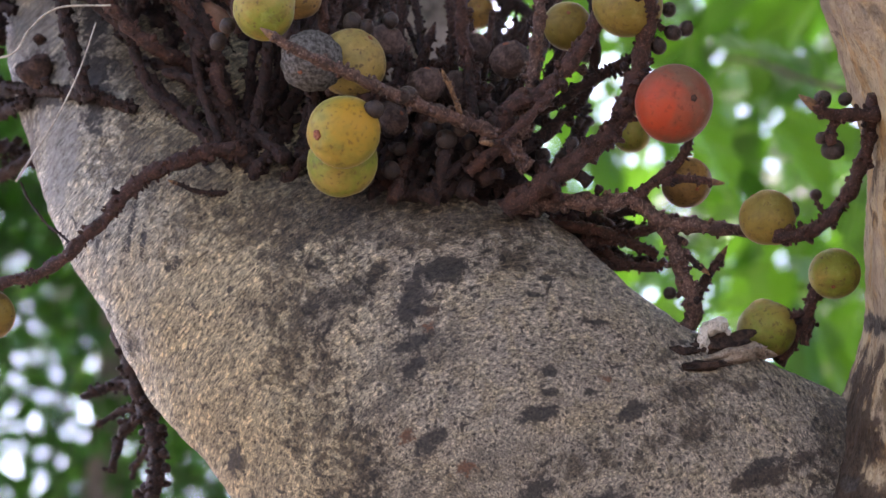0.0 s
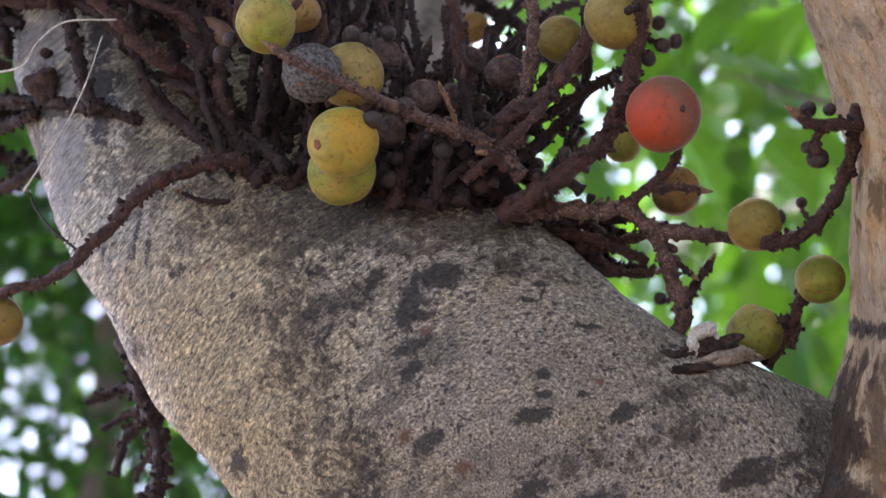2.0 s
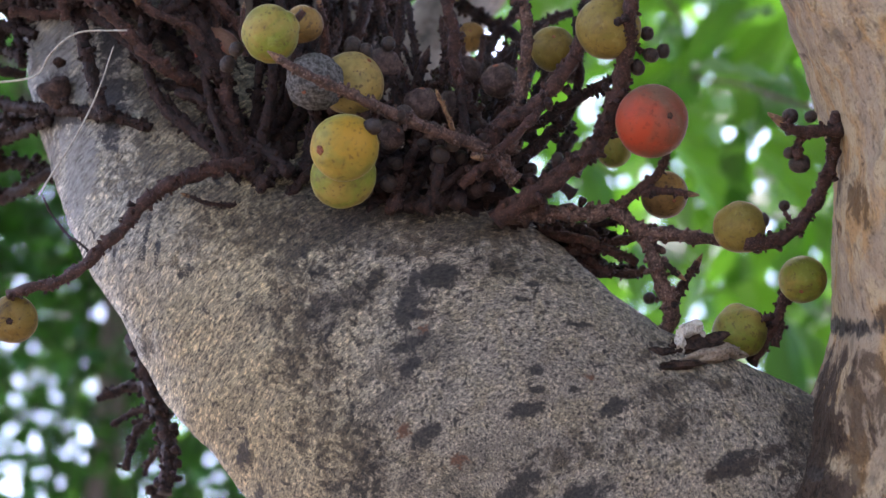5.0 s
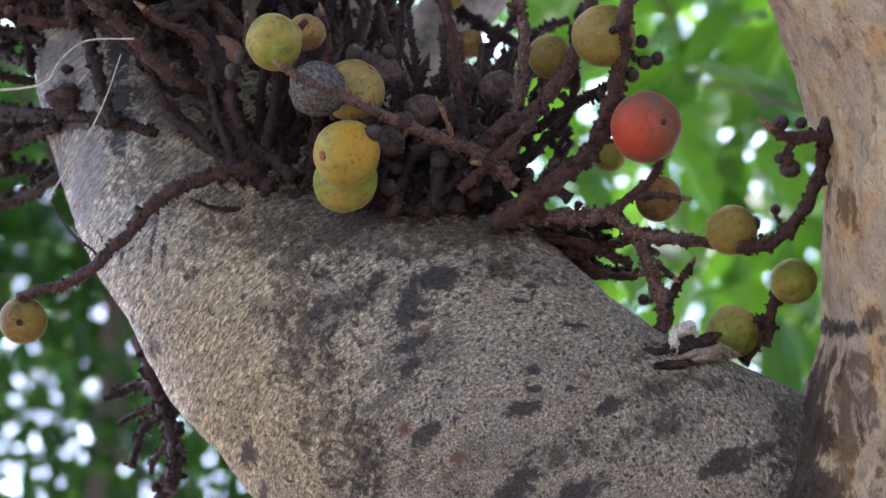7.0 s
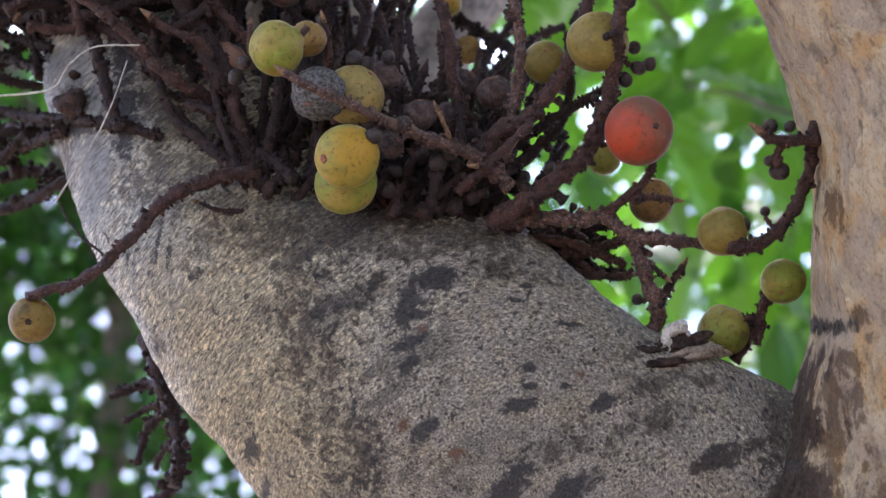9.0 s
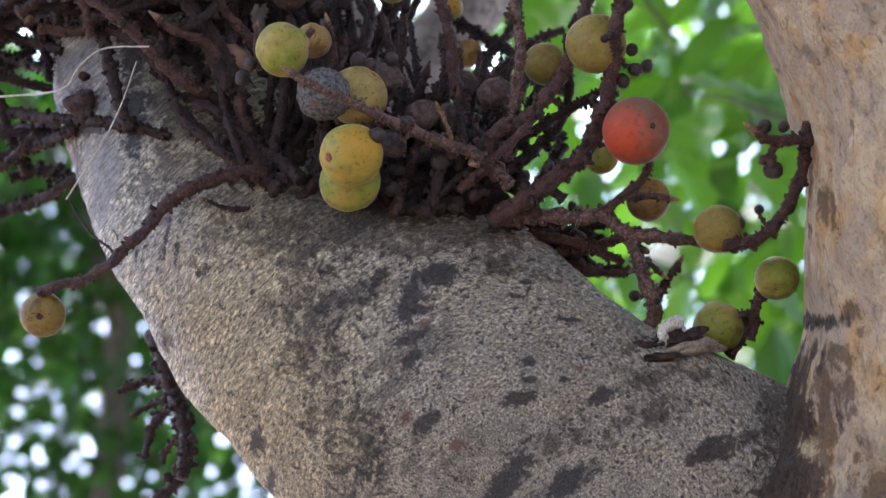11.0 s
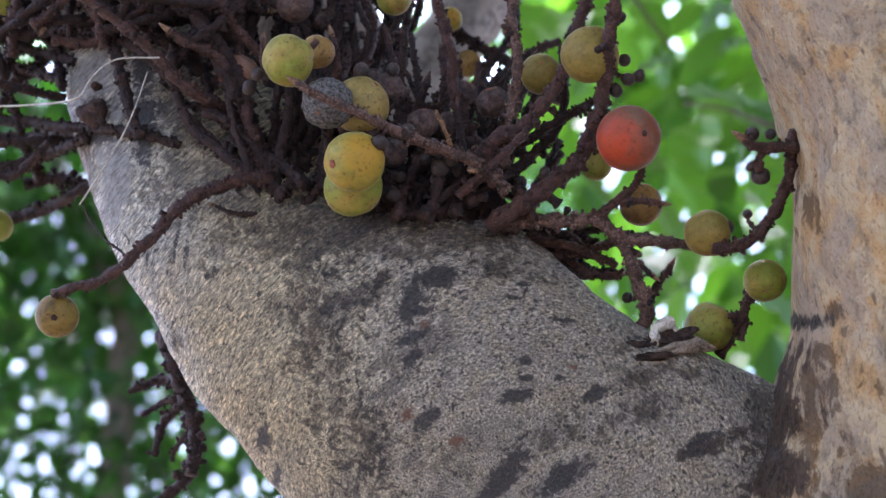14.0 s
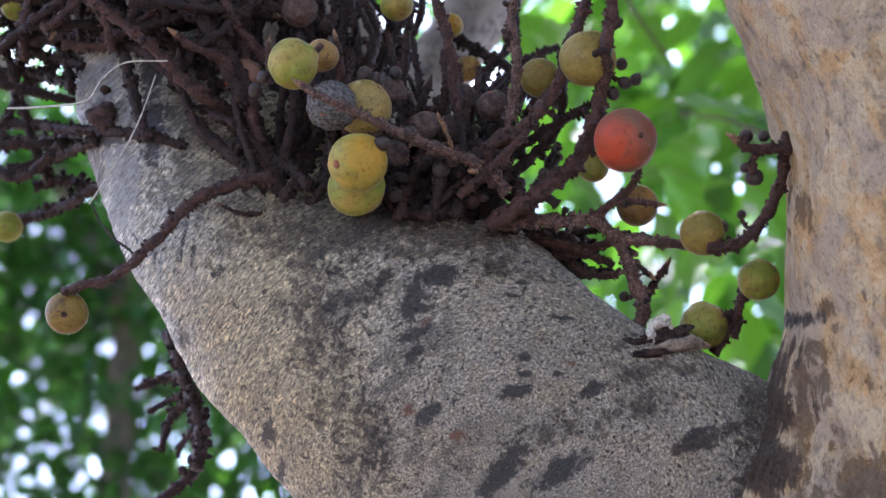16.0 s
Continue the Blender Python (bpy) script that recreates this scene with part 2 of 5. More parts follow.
FIG_DULL = fig_material("fig_dull_yellow", (0.2325, 0.1535, 0.04185), (0.186, 0.1395, 0.04185), (0.05766, 0.03348, 0.0186))
FIG_GREEN = fig_material("fig_green", (0.128, 0.148, 0.018), (0.2031, 0.1523, 0.03264), (0.06166, 0.03627, 0.01814), spots=0.55)
FIG_OLIVE = fig_material("fig_olive", (0.1188, 0.0936, 0.01584), (0.1584, 0.1116, 0.02448), (0.0612, 0.036, 0.01944), spots=0.5)
FIG_TAN = fig_material("fig_tan", (0.189, 0.1113, 0.02835), (0.1418, 0.08775, 0.03038), (0.05063, 0.02835, 0.01688))
# browner, darker olive skin with the hanging fig's shade put into it
FIG_SHADE = fig_material("fig_olive_shaded", (0.112, 0.076, 0.012), (0.125, 0.078, 0.016), (0.04, 0.024, 0.014), spots=0.8)
FIG_RED = fig_material("fig_red", (0.125, 0.066, 0.040), (0.15, 0.048, 0.026), (0.035, 0.015, 0.009), spots=0.28, cheek=(0.27, 0.036, 0.011), facing=(-0.5, -0.6, -0.5), spread=0.3)
FIG_GREY = simple("fig_mouldy", (0.045, 0.0405, 0.0375), (0.165, 0.1575, 0.1462), 480, 0.95, 0.1, 0.002)
FIG_BROWN = simple("fig_withered", (0.04, 0.0256, 0.0224), (0.104, 0.068, 0.056), 260, 0.85, 0.2, 0.002)
EYE = simple("fig_eye", (0.12, 0.035, 0.018), (0.24, 0.085, 0.04), 600, 0.8)
LEAF_DARK = leaf_material("leaf_dark", (0.008, 0.034, 0.005), (0.023, 0.088, 0.010))
# paler blue-green leaf: the sky's reflection is put into its colour
LEAF_SKY_SHEEN = leaf_material("leaf_sky_sheen", (0.04, 0.096, 0.048), (0.072, 0.144, 0.08))
LEAF_BRIGHT = leaf_material("leaf_bright", (0.020, 0.070, 0.008), (0.066, 0.165, 0.016))
SOIL = simple("leaf_litter", (0.20, 0.158, 0.115), (0.34, 0.275, 0.20), 9, 0.95, 0.1, 0.02, 8)


# ---- mesh helpers ----
def mesh_object(name, verts, faces, material, parent=None, label="", uv=None, smooth=True):
    me = bpy.data.meshes.new(name)
    me.from_pydata([tuple(v) for v in verts], [], faces)
    if smooth:
        me.polygons.foreach_set("use_smooth", [True] * len(me.polygons))
    if uv is not None:
        lay = me.uv_layers.new(name="UVMap")
        idx = np.empty(len(me.loops), dtype=np.int32)
        me.loops.foreach_get("vertex_index", idx)
        lay.data.foreach_set("uv", np.asarray(uv, dtype=np.float32)[idx].ravel())
    me.materials.append(material)
    me.update()
    ob = new(name, me)
    if parent is not None:
        ob.parent = parent
    if label:
        ob["label"] = label
    return ob


def thing(name, label, category, group="", at=(0, 0, 0)):
    ob = new(name)
    ob.location = at
    ob.empty_display_size = 0.02
    return tagged(ob, label, category, group)


def spline(points, step):
    """Catmull-Rom through the points, resampled about every step metres."""
    pts = [Vector(p) for p in points]
    pts = [pts[0] * 2 - pts[1]] + pts + [pts[-1] * 2 - pts[-2]]
    out = []
    for a, b, c, d in zip(pts, pts[1:], pts[2:], pts[3:]):
        n = max(1, int((c - b).length / step))
        for i in range(n):
            t = i / n
            out.append(0.5 * ((2 * b) + (c - a) * t + (2 * a - 5 * b + 4 * c - d) * t * t + (3 * b - a - 3 * c + d) * t ** 3))
    out.append(pts[-2].copy())
    return out


def tube(line, radius, sides=10, rough=0.18, freq=260.0):
    """A closed tube along the line; radius is a function of 0..1; its skin is uneven."""
    verts, faces = [], []
    up = Vector((0.3, -0.8, 0.5)).normalized()
    m = len(line)
    for i, p in enumerate(line):
        tan = (line[min(i + 1, m - 1)] - line[max(i - 1, 0)]).normalized()
        side = tan.cross(up)
        if side.length < 1e-4:
            side = tan.orthogonal()
        side.normalize()
        up = side.cross(tan).normalized()
        r = radius(i / (m - 1))
        for k in range(sides):
            a = 2 * math.pi * k / sides
            d = side * math.cos(a) + up * math.sin(a)
            q = p + d * r
            verts.append(p + d * (r * (1 + rough * (noise.noise(q * freq) + 0.6 * noise.noise(q * freq * 2.6)))))
    for i in range(m - 1):
        for k in range(sides):
            a, b = i * sides + k, i * sides + (k + 1) % sides
            faces.append((a, b, b + sides, a + sides))
    faces.append(tuple(reversed(range(sides))))
    faces.append(tuple((m - 1) * sides + k for k in range(sides)))
    return verts, faces


def ball(centre, radius, squash=(1, 1, 1), rough=0.05, freq=120.0, rings=8, segs=12, axis=None):
    q = Vector((0, 0, 1)).rotation_difference(Vector(axis)) if axis is not None else None
    verts, faces = [], []
    c = Vector(centre)
    for i in range(rings + 1):
        th = math.pi * i / rings
        for k in range(segs):
            a = 2 * math.pi * k / segs
            d = Vector((math.sin(th) * math.cos(a), math.sin(th) * math.sin(a), math.cos(th)))
            if i in (0, rings):
                d = Vector((0, 0, 1 if i == 0 else -1))
            n = noise.noise((c + d * radius) * freq)
            d = Vector((d.x * squash[0], d.y * squash[1], d.z * squash[2])) * (radius * (1 + rough * n))
            if q:
                d.rotate(q)
            verts.append(c + d)
    for i in range(rings):
        for k in range(segs):
            a, b = i * segs + k, i * segs + (k + 1) % segs
            faces.append((a, a + segs, b + segs, b))
    return verts, faces


class Heap:
    """Collects pieces that belong to one mesh."""

    def __init__(self):
        self.v, self.f = [], []

    def put(self, vf):
        o = len(self.v)
        self.v += vf[0]
        self.f += [tuple(i + o for i in f) for f in vf[1]]
        return self


def loft(name, sections, rings, sides, material, parent, label="", relief=0.003, twist=0.0, seed=0.0, fan=None, marks=()):
    """A limb: sections are (left edge, right edge, thickness); each is an ellipse across the limb."""
    ls = [Vector(s[0]) for s in sections]
    rs = [Vector(s[1]) for s in sections]
    n = len(sections) - 1
    verts, uv = [], []
    length, last = 0.0, None

    def cr(a, t):
        i = min(int(t), n - 1)
        u = t - i
        p0, p1, p2, p3 = a[max(i - 1, 0)], a[i], a[i + 1], a[min(i + 2, n)]
        return 0.5 * ((2 * p1) + (p2 - p0) * u + (2 * p0 - 5 * p1 + 4 * p2 - p3) * u * u + (3 * p1 - p0 - 3 * p2 + p3) * u ** 3)

    th = [s[2] for s in sections]
    deep = Vector((0.0, math.cos(radians(20)), math.sin(radians(20))))
    for j in range(rings + 1):
        t = n * j / rings
        l, r = cr(ls, t), cr(rs, t)
        c = (l + r) / 2
        half = (r - l) / 2
        i = min(int(t), n - 1)
        dep = th[i] + (th[i + 1] - th[i]) * (t - i)
        if last is not None:
            length += (c - last).length
        last = c
        for k in range(sides):
            a = 2 * math.pi * k / sides + twist
            d = half * math.cos(a) + deep * (dep * math.sin(a) * (1.9 if math.sin(a) > 0 else 1.0))
            p = c + d
            out = d.normalized()
            s = Vector((seed, seed * 2, 0))
            h = relief * (1.2 * noise.noise(p * 14 + s) + 0.6 * noise.noise(p * 38 + s) + 0.22 * noise.noise(p * 130 + s) + 0.10 * noise.noise(p * 330 + s))
            verts.append(p + out * h)
            if fan is None:
                uv.append((k / sides * 2 * math.pi * 0.11, length))
            else:
                g = p - Vector(fan)
                up = g.z * math.cos(radians(20)) - g.y * math.sin(radians(20))
                uv.append((math.hypot(g.x, up), 0.14 * math.atan2(g.x, up)))
    faces = []
    for j in range(rings):
        for k in range(sides):
            a, b = j * sides + k, j * sides + (k + 1) % sides
            faces.append((a, a + sides, b + sides, b))
    # the seam of the grain lies on the far side
    ob = mesh_object(name, verts, faces, material, parent, label, uv)
    right = Vector((1, 0, 0))
    high = right.cross(deep)
    co = np.array([tuple(v) for v in verts])
    for field in ("stain", "pale", "rot_shade", "rust", "smudge_shade"):
        best = np.full(len(co), -3.0)
        for kind, c, wide, tall, angle, *gain in marks:
            if kind == field:
                d = co - np.array(c)
                a, h = d @ np.array(right), d @ np.array(high)
                ca, sa = math.cos(radians(angle)), math.sin(radians(angle))
                best = np.maximum(best, (gain[0] if gain else 1.0) * (1 - np.sqrt(((a * ca + h * sa) / (wide / 2)) ** 2 + ((h * ca - a * sa) / (tall / 2)) ** 2)))
        ob.data.attributes.new(field, "FLOAT", "POINT").data.foreach_set("value", best.astype(np.float32))
    return ob


def twig(points, r0, r1, label, material=None, buds=10, tip=True, seed=1, group="fruiting twigs", knob=1.0, slim=0.84):
    """A knobbly fruiting twig: the stem with its leaf scars and stumps, separate buds and a tip."""
    rnd = random.Random(seed)
    material = material or TWIG
    r0, r1 = r0 * slim, r1 * slim
    line = spline(points, 0.0022)
    base = line[0].copy()
    jit = Vector((rnd.uniform(0, 9), rnd.uniform(0, 9), rnd.uniform(0, 9)))
    line = [p + 0.0013 * Vector((noise.noise(p * 70 + jit), noise.noise(p * 70 + jit * 2), noise.noise(p * 70 + jit * 3))) for p in line]
    root = thing("fruiting_twig", label, "twig", group, base)
    loc = [p - base for p in line]

    def rad(t):
        return (r0 + (r1 - r0) * t) * (1 + 0.13 * math.sin(t * len(loc) * 1.1 + seed))

    h = Heap().put(tube(loc, rad, 11, 0.27, 420))
    for _ in range(int(len(loc) * 1.9 * knob)):
        i = rnd.randrange(1, len(loc) - 1)
        tan = (loc[i + 1] - loc[i - 1]).normalized()
        d = Vector((rnd.gauss(0, 1), rnd.gauss(0, 1), rnd.gauss(0, 1)))
        d = (d - tan * d.dot(tan)).normalized()
        r = rad(i / (len(loc) - 1))
        k = rnd.uniform(0.10, 0.34) * r + 0.0003
        if rnd.random() < 0.3:
            h.put(ball(loc[i] + d * r * 0.95, k * 1.2, (1, 0.7, rnd.uniform(0.7, 1.4)), 0.6, 700, 4, 6, d))
        else:
            e = (d + tan * rnd.uniform(-0.2, 0.9)).normalized()
            w = rnd.uniform(0.9, 1.5)
            h.put(tube([loc[i] + d * r * 0.6, loc[i] + d * r * 0.9 + e * k * 1.3, loc[i] + d * r * 0.9 + e * k * 2.1], lambda t: k * (1 - 0.6 * t) * w, 5, 0.5, 900))
    mesh_object("stem", h.v, h.f, material, root)
    for _ in range(buds):
        i = rnd.randrange(2, len(loc) - 1)
        tan = (loc[i] - loc[i - 1]).normalized()
        d = Vector((rnd.gauss(0, 1), rnd.gauss(0, 1), rnd.gauss(0, 1)))
        d = (d - tan * d.dot(tan) + tan * 0.4).normalized()
        r = rad(i / (len(loc) - 1))
        n = r * rnd.uniform(0.38, 0.75)
        if rnd.random() < 0.45:
            b = Heap().put(tube([loc[i], loc[i] + d * (r + n * 0.9)], lambda t: n * 0.4, 6, 0.2))
            b.put(ball(loc[i] + d * (r + n * 1.2), n, (1, 1, 0.95), 0.45, 500, 7, 10, d))
        else:
            q = loc[i] + d * r * 0.7
            b = Heap().put(tube([q, q + d * n * 1.1, q + d * n * 1.9, q + d * n * 2.0, q + d * n * 1.55],
                                lambda t: n * (0.62, 0.6, 0.92, 0.7, 0.1)[min(4, int(t * 4.01))], 8, 0.4, 700))
        mesh_object("bud", b.v, b.f, TWIG_DARK_SHADE if rnd.random() < 0.6 else material, root)
    if tip:
        d = (loc[-1] - loc[-3]).normalized()
        t = Heap().put(tube([loc[-1] - d * 0.002, loc[-1] + d * r1 * 0.9, loc[-1] + d * r1 * 1.8, loc[-1] + d * r1 * 2.8],
                            lambda s: r1 * (1.1 - 0.95 * s), 7, 0.2))
        mesh_object("tip_bud", t.v, t.f, BUD_TIP if group == "fruiting twigs" else TWIG, root)
    return root


def fig(centre, radius, material, label, eye=(0, -1, -0.3), squash=(1, 1, 0.96), eye_size=0.10, rough=0.035, wrinkle=60, group="figs", stalk=True, eye_material=None):
    """A fig: skin, the ostiole at its end, and the stalk at the other."""
    root = thing("fig", label, "fruit", group, centre)
    e = Vector(eye).normalized()
    v, f = ball((0, 0, 0), radius, squash, rough, wrinkle, 28, 40, e)
    off = Vector(centre) * 40
    v = [p * (1 + 0.02 * noise.noise(p * 90 + off)) for p in v]
    for i, p in enumerate(v):
        c = p.normalized().dot(e)
        if c > 0.95:
            v[i] = p * (1 - 0.06 * (c - 0.95) / 0.05)
        elif c < -0.9:
            v[i] = p * (1 + 0.10 * (-c - 0.9) / 0.1)
    mesh_object("skin", v, f, material, root)
    k = radius * squash[2] * 0.945
    s = e.orthogonal().normalized()
    b = Heap()
    for j in range(5):
        a = j * 2 * math.pi / 5
        d = (s * math.cos(a) + e.cross(s) * math.sin(a)) * radius * eye_size * 0.45
        b.put(ball(e * k + d, radius * eye_size * 0.5, (1, 1, 0.5), 0.25, 500, 4, 6, e))
    mesh_object("ostiole", b.v, b.f, eye_material or EYE, root)
    if stalk:
        t = tube([-e * radius * 0.9, -e * radius * 1.08, -e * radius * 1.3 + Vector((0, 0, 0.002))], lambda u: radius * (0.17 - 0.05 * u), 8, 0.15)
        mesh_object("stalk", t[0], t[1], TWIG, root)
    return root


def figlet(centre, radius, group="figlets"):
    root = thing("figlet", "small round black unripe figlet on a twig", "fruit", group, centre)
    rnd = random.Random(int(abs(centre[0] * 1e5)) + int(centre[2] * 1e5))
    d = Vector((rnd.gauss(0, 1), rnd.gauss(0, 1) - 0.6, rnd.gauss(0, 1))).normalized()
    v, f = ball((0, 0, 0), radius, (1, 1, 1.08), 0.12, 260, 10, 14, d)
    mesh_object("skin", v, f, FIGLET, root)
    v, f = ball(d * radius * 1.02, radius * 0.3, (1, 1, 0.6), 0.2, 600, 4, 7, d)
    mesh_object("ostiole", v, f, TWIG_DARK_SHADE, root)
    return root


# ---- ground ----
gv, gf = [], []
for i in range(41):
    for j in range(41):
        x, y = (i - 20) / 20, (j - 20) / 20
        x, y = math.copysign(abs(x) ** 3, x) * 1500, math.copysign(abs(y) ** 3, y) * 1500
        gv.append((x, y, 0.12 * noise.noise(Vector((x, y, 0)) * 0.3)))
for i in range(40):
    for j in range(40):
        a = i * 41 + j
        gf.append((a, a + 41, a + 42, a + 1))
tagged(mesh_object("ground", gv, gf, SOIL), "bare forest soil strewn with brown leaf litter", "ground", kind="structure")

# ---- the leaning limb and the trunk it grows from ----
tree = thing("fig_tree", "old fig tree with mottled grey bark and a leaning limb", "tree", at=(0.55, 0.95, 0))
T0 = Vector(tree.location)


def keep_place(ob):
    ob.matrix_parent_inverse = Matrix.Translation(-T0)
    return ob


# scars, stains and painted shade in the bark: kind, place, width, height, tilt, and how solid they are
LIMB_MARKS = [
    ("stain", (-0.0011, 0.8773, 1.8088), 0.0297, 0.0142, 12, 1.7), ("stain", (-0.0147, 0.8825, 1.7945), 0.0136, 0.0258, -22, 1.7),
    ("stain", (-0.0043, 0.9038, 1.7361), 0.0194, 0.0090, 38, 1.7), ("stain", (0.0350, 0.9155, 1.7038), 0.0149, 0.0420, -38, 1.7),
    ("stain", (0.0691, 0.9147, 1.7059), 0.0388, 0.0149, 32, 1.7), ("stain", (0.0434, 0.8996, 1.7476), 0.0213, 0.0071, 12, 1.7),
    ("stain", (0.0499, 0.8933, 1.7648), 0.0071, 0.0048, 0, 1.7), ("stain", (0.0873, 0.8994, 1.7482), 0.0161, 0.0078, 28, 1.7),
    ("stain", (0.0676, 0.8963, 1.7566), 0.0078, 0.0048, 20, 1.7), ("stain", (-0.0140, 0.8927, 1.7663), 0.0142, 0.0065, 42, 1.7),
    ("stain", (-0.0130, 0.8886, 1.7778), 0.0194, 0.0065, 25, 1.7), ("rust", (0.0112, 0.9082, 1.7240), 0.0084, 0.0065, 0),
    ("rust", (-0.0075, 0.8866, 1.7833), 0.0071, 0.0052, 60),
    ("rot_shade", (0.1458, 0.9001, 1.7169), 0.0270, 0.0100, 18, 1.3), ("stain", (0.1484, 0.8977, 1.7235), 0.0260, 0.0045, 16, 1.0), ("rot_shade", (0.1644, 0.8977, 1.7235), 0.0192, 0.0096, 10),
    ("smudge_shade", (-0.0474, 0.8802, 1.8302), 0.0424, 0.0111, 12), ("smudge_shade", (-0.0050, 0.8813, 1.8271), 0.0456, 0.0098, -4), ("smudge_shade", (-0.0800, 0.8813, 1.8271), 0.0195, 0.0195, -20),
    ("smudge_shade", (-0.0507, 0.8829, 1.8225), 0.0130, 0.0228, -25), ("smudge_shade", (-0.0767, 0.8841, 1.8194), 0.0195, 0.0111, 20),
    ("smudge_shade", (-0.0988, 0.8860, 1.8432), 0.0072, 0.0296, -30), ("smudge_shade", (-0.0409, 0.8790, 1.8332), 0.0358, 0.0072, 18),
    ("smudge_shade", (0.0080, 0.8790, 1.8332), 0.0391, 0.0052, 0), ("smudge_shade", (-0.0702, 0.8790, 1.8332), 0.0293, 0.0065, -5),
    ("smudge_shade", (-0.0272, 0.9020, 1.7116), 0.0096, 0.0160, -10),
    ("smudge_shade", (0.0725, 0.8866, 1.7833), 0.0149, 0.0039, -6), ("stain", (0.0483, 0.8786, 1.8051), 0.0097, 0.0026, -4, 1.7),
    ("smudge_shade", (-0.0960, 0.9374, 1.7314), 0.0060, 0.0133, -20), ("smudge_shade", (0.1066, 0.9092, 1.7796), 0.0230, 0.0085, 10),
    # marks at the limb's right end paint the fork's crease shade
    ("stain", (-0.1490, 0.9080, 1.8415), 0.0027, 0.0301, -8, 1.7), ("smudge_shade", (0.1819, 0.9220, 1.7445), 0.0240, 0.0560, -12, 1.8),
    ("rot_shade", (0.1769, 0.9257, 1.7049), 0.0200, 0.0350, -10),
    ("smudge_shade", (-0.0279, 0.8779, 1.8363), 0.1825, 0.0391, -4), ("smudge_shade", (-0.0647, 0.8830, 1.7930), 0.0291, 0.0840, -14),
    ("smudge_shade", (-0.0560, 0.8911, 1.7415), 0.0128, 0.0640, 4), ("smudge_shade", (0.0338, 0.8753, 1.8142), 0.0517, 0.0129, -12),
    ("smudge_shade", (-0.1235, 0.8883, 1.8370), 0.0131, 0.0394, -20), 
    ("smudge_shade", (0.0590, 0.8977, 1.7235), 0.0480, 0.0160, 18), ("smudge_shade", (0.1111, 0.9029, 1.7385), 0.0484, 0.0194, 20),
    ("smudge_shade", (-0.1471, 0.9057, 1.8770), 0.0506, 0.0539, 0), ("smudge_shade", (-0.1523, 0.9232, 1.9458), 0.0767, 0.0906, 0),
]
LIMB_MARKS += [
    # dark bark under the tuft: stain and the tuft's shade, both painted
    ("smudge_shade", (-0.0490, 0.8850, 1.8384), 0.1081, 0.0154, -3, 1.8),
    ("smudge_shade", (0.0061, 0.8850, 1.8371), 0.0669, 0.0180, -8, 1.8),
    ("smudge_shade", (-0.0874, 0.8850, 1.8305), 0.0335, 0.0154, 20, 1.8),
    ("smudge_shade", (-0.0788, 0.8850, 1.8187), 0.0180, 0.0232, -20),
    ("smudge_shade", (-0.0755, 0.8850, 1.7956), 0.0129, 0.0412, 5),
    ("smudge_shade", (-0.0349, 0.8850, 1.8027), 0.0440, 0.0060, 66),
    ("smudge_shade", (-0.0585, 0.8850, 1.7574), 0.0154, 0.0412, 0),
    ("smudge_shade", (-0.0339, 0.8850, 1.7135), 0.0154, 0.0232, 0),
    ("smudge_shade", (-0.0659, 0.8850, 1.7326), 0.0129, 0.0309, -10),
    # the overhung shoulder, its shade painted into mottled bark
    ("smudge_shade", (-0.1344, 0.8850, 1.8983), 0.0515, 0.0232, -20, 1.8),
    ("smudge_shade", (-0.1489, 0.8850, 1.9076), 0.0309, 0.0206, 0, 1.8),
    ("smudge_shade", (-0.1250, 0.8850, 1.8768), 0.0412, 0.0154, -25, 1.8),
    ("smudge_shade", (-0.1103, 0.8850, 1.8557), 0.0309, 0.0154, 0, 1.8),
    ("smudge_shade", (-0.1517, 0.8850, 1.8799), 0.0154, 0.0232, 0, 1.8),
    ("smudge_shade", (-0.0986, 0.8850, 1.8393), 0.0232, 0.0129, 10, 1.8),
    ("stain", (-0.1426, 0.8850, 1.8262), 0.0023, 0.0283, -4),
    ("stain", (-0.1254, 0.8850, 1.8203), 0.0021, 0.0154, -6),
    ("stain", (0.0694, 0.8850, 1.7859), 0.0103, 0.0031, -5),
    ("stain", (0.0487, 0.8850, 1.7628), 0.0072, 0.0046, 0),
    ("smudge_shade", (0.1198, 0.8850, 1.7350), 0.0412, 0.0103, 12),
    ("smudge_shade", (0.1394, 0.8850, 1.7543), 0.0309, 0.0077, -20),
    ("rot_shade", (-0.0157, 0.8850, 1.7657), 0.0113, 0.0036, 45),
    ("rot_shade", (-0.0104, 0.8850, 1.7912), 0.0154, 0.0036, 10),
]
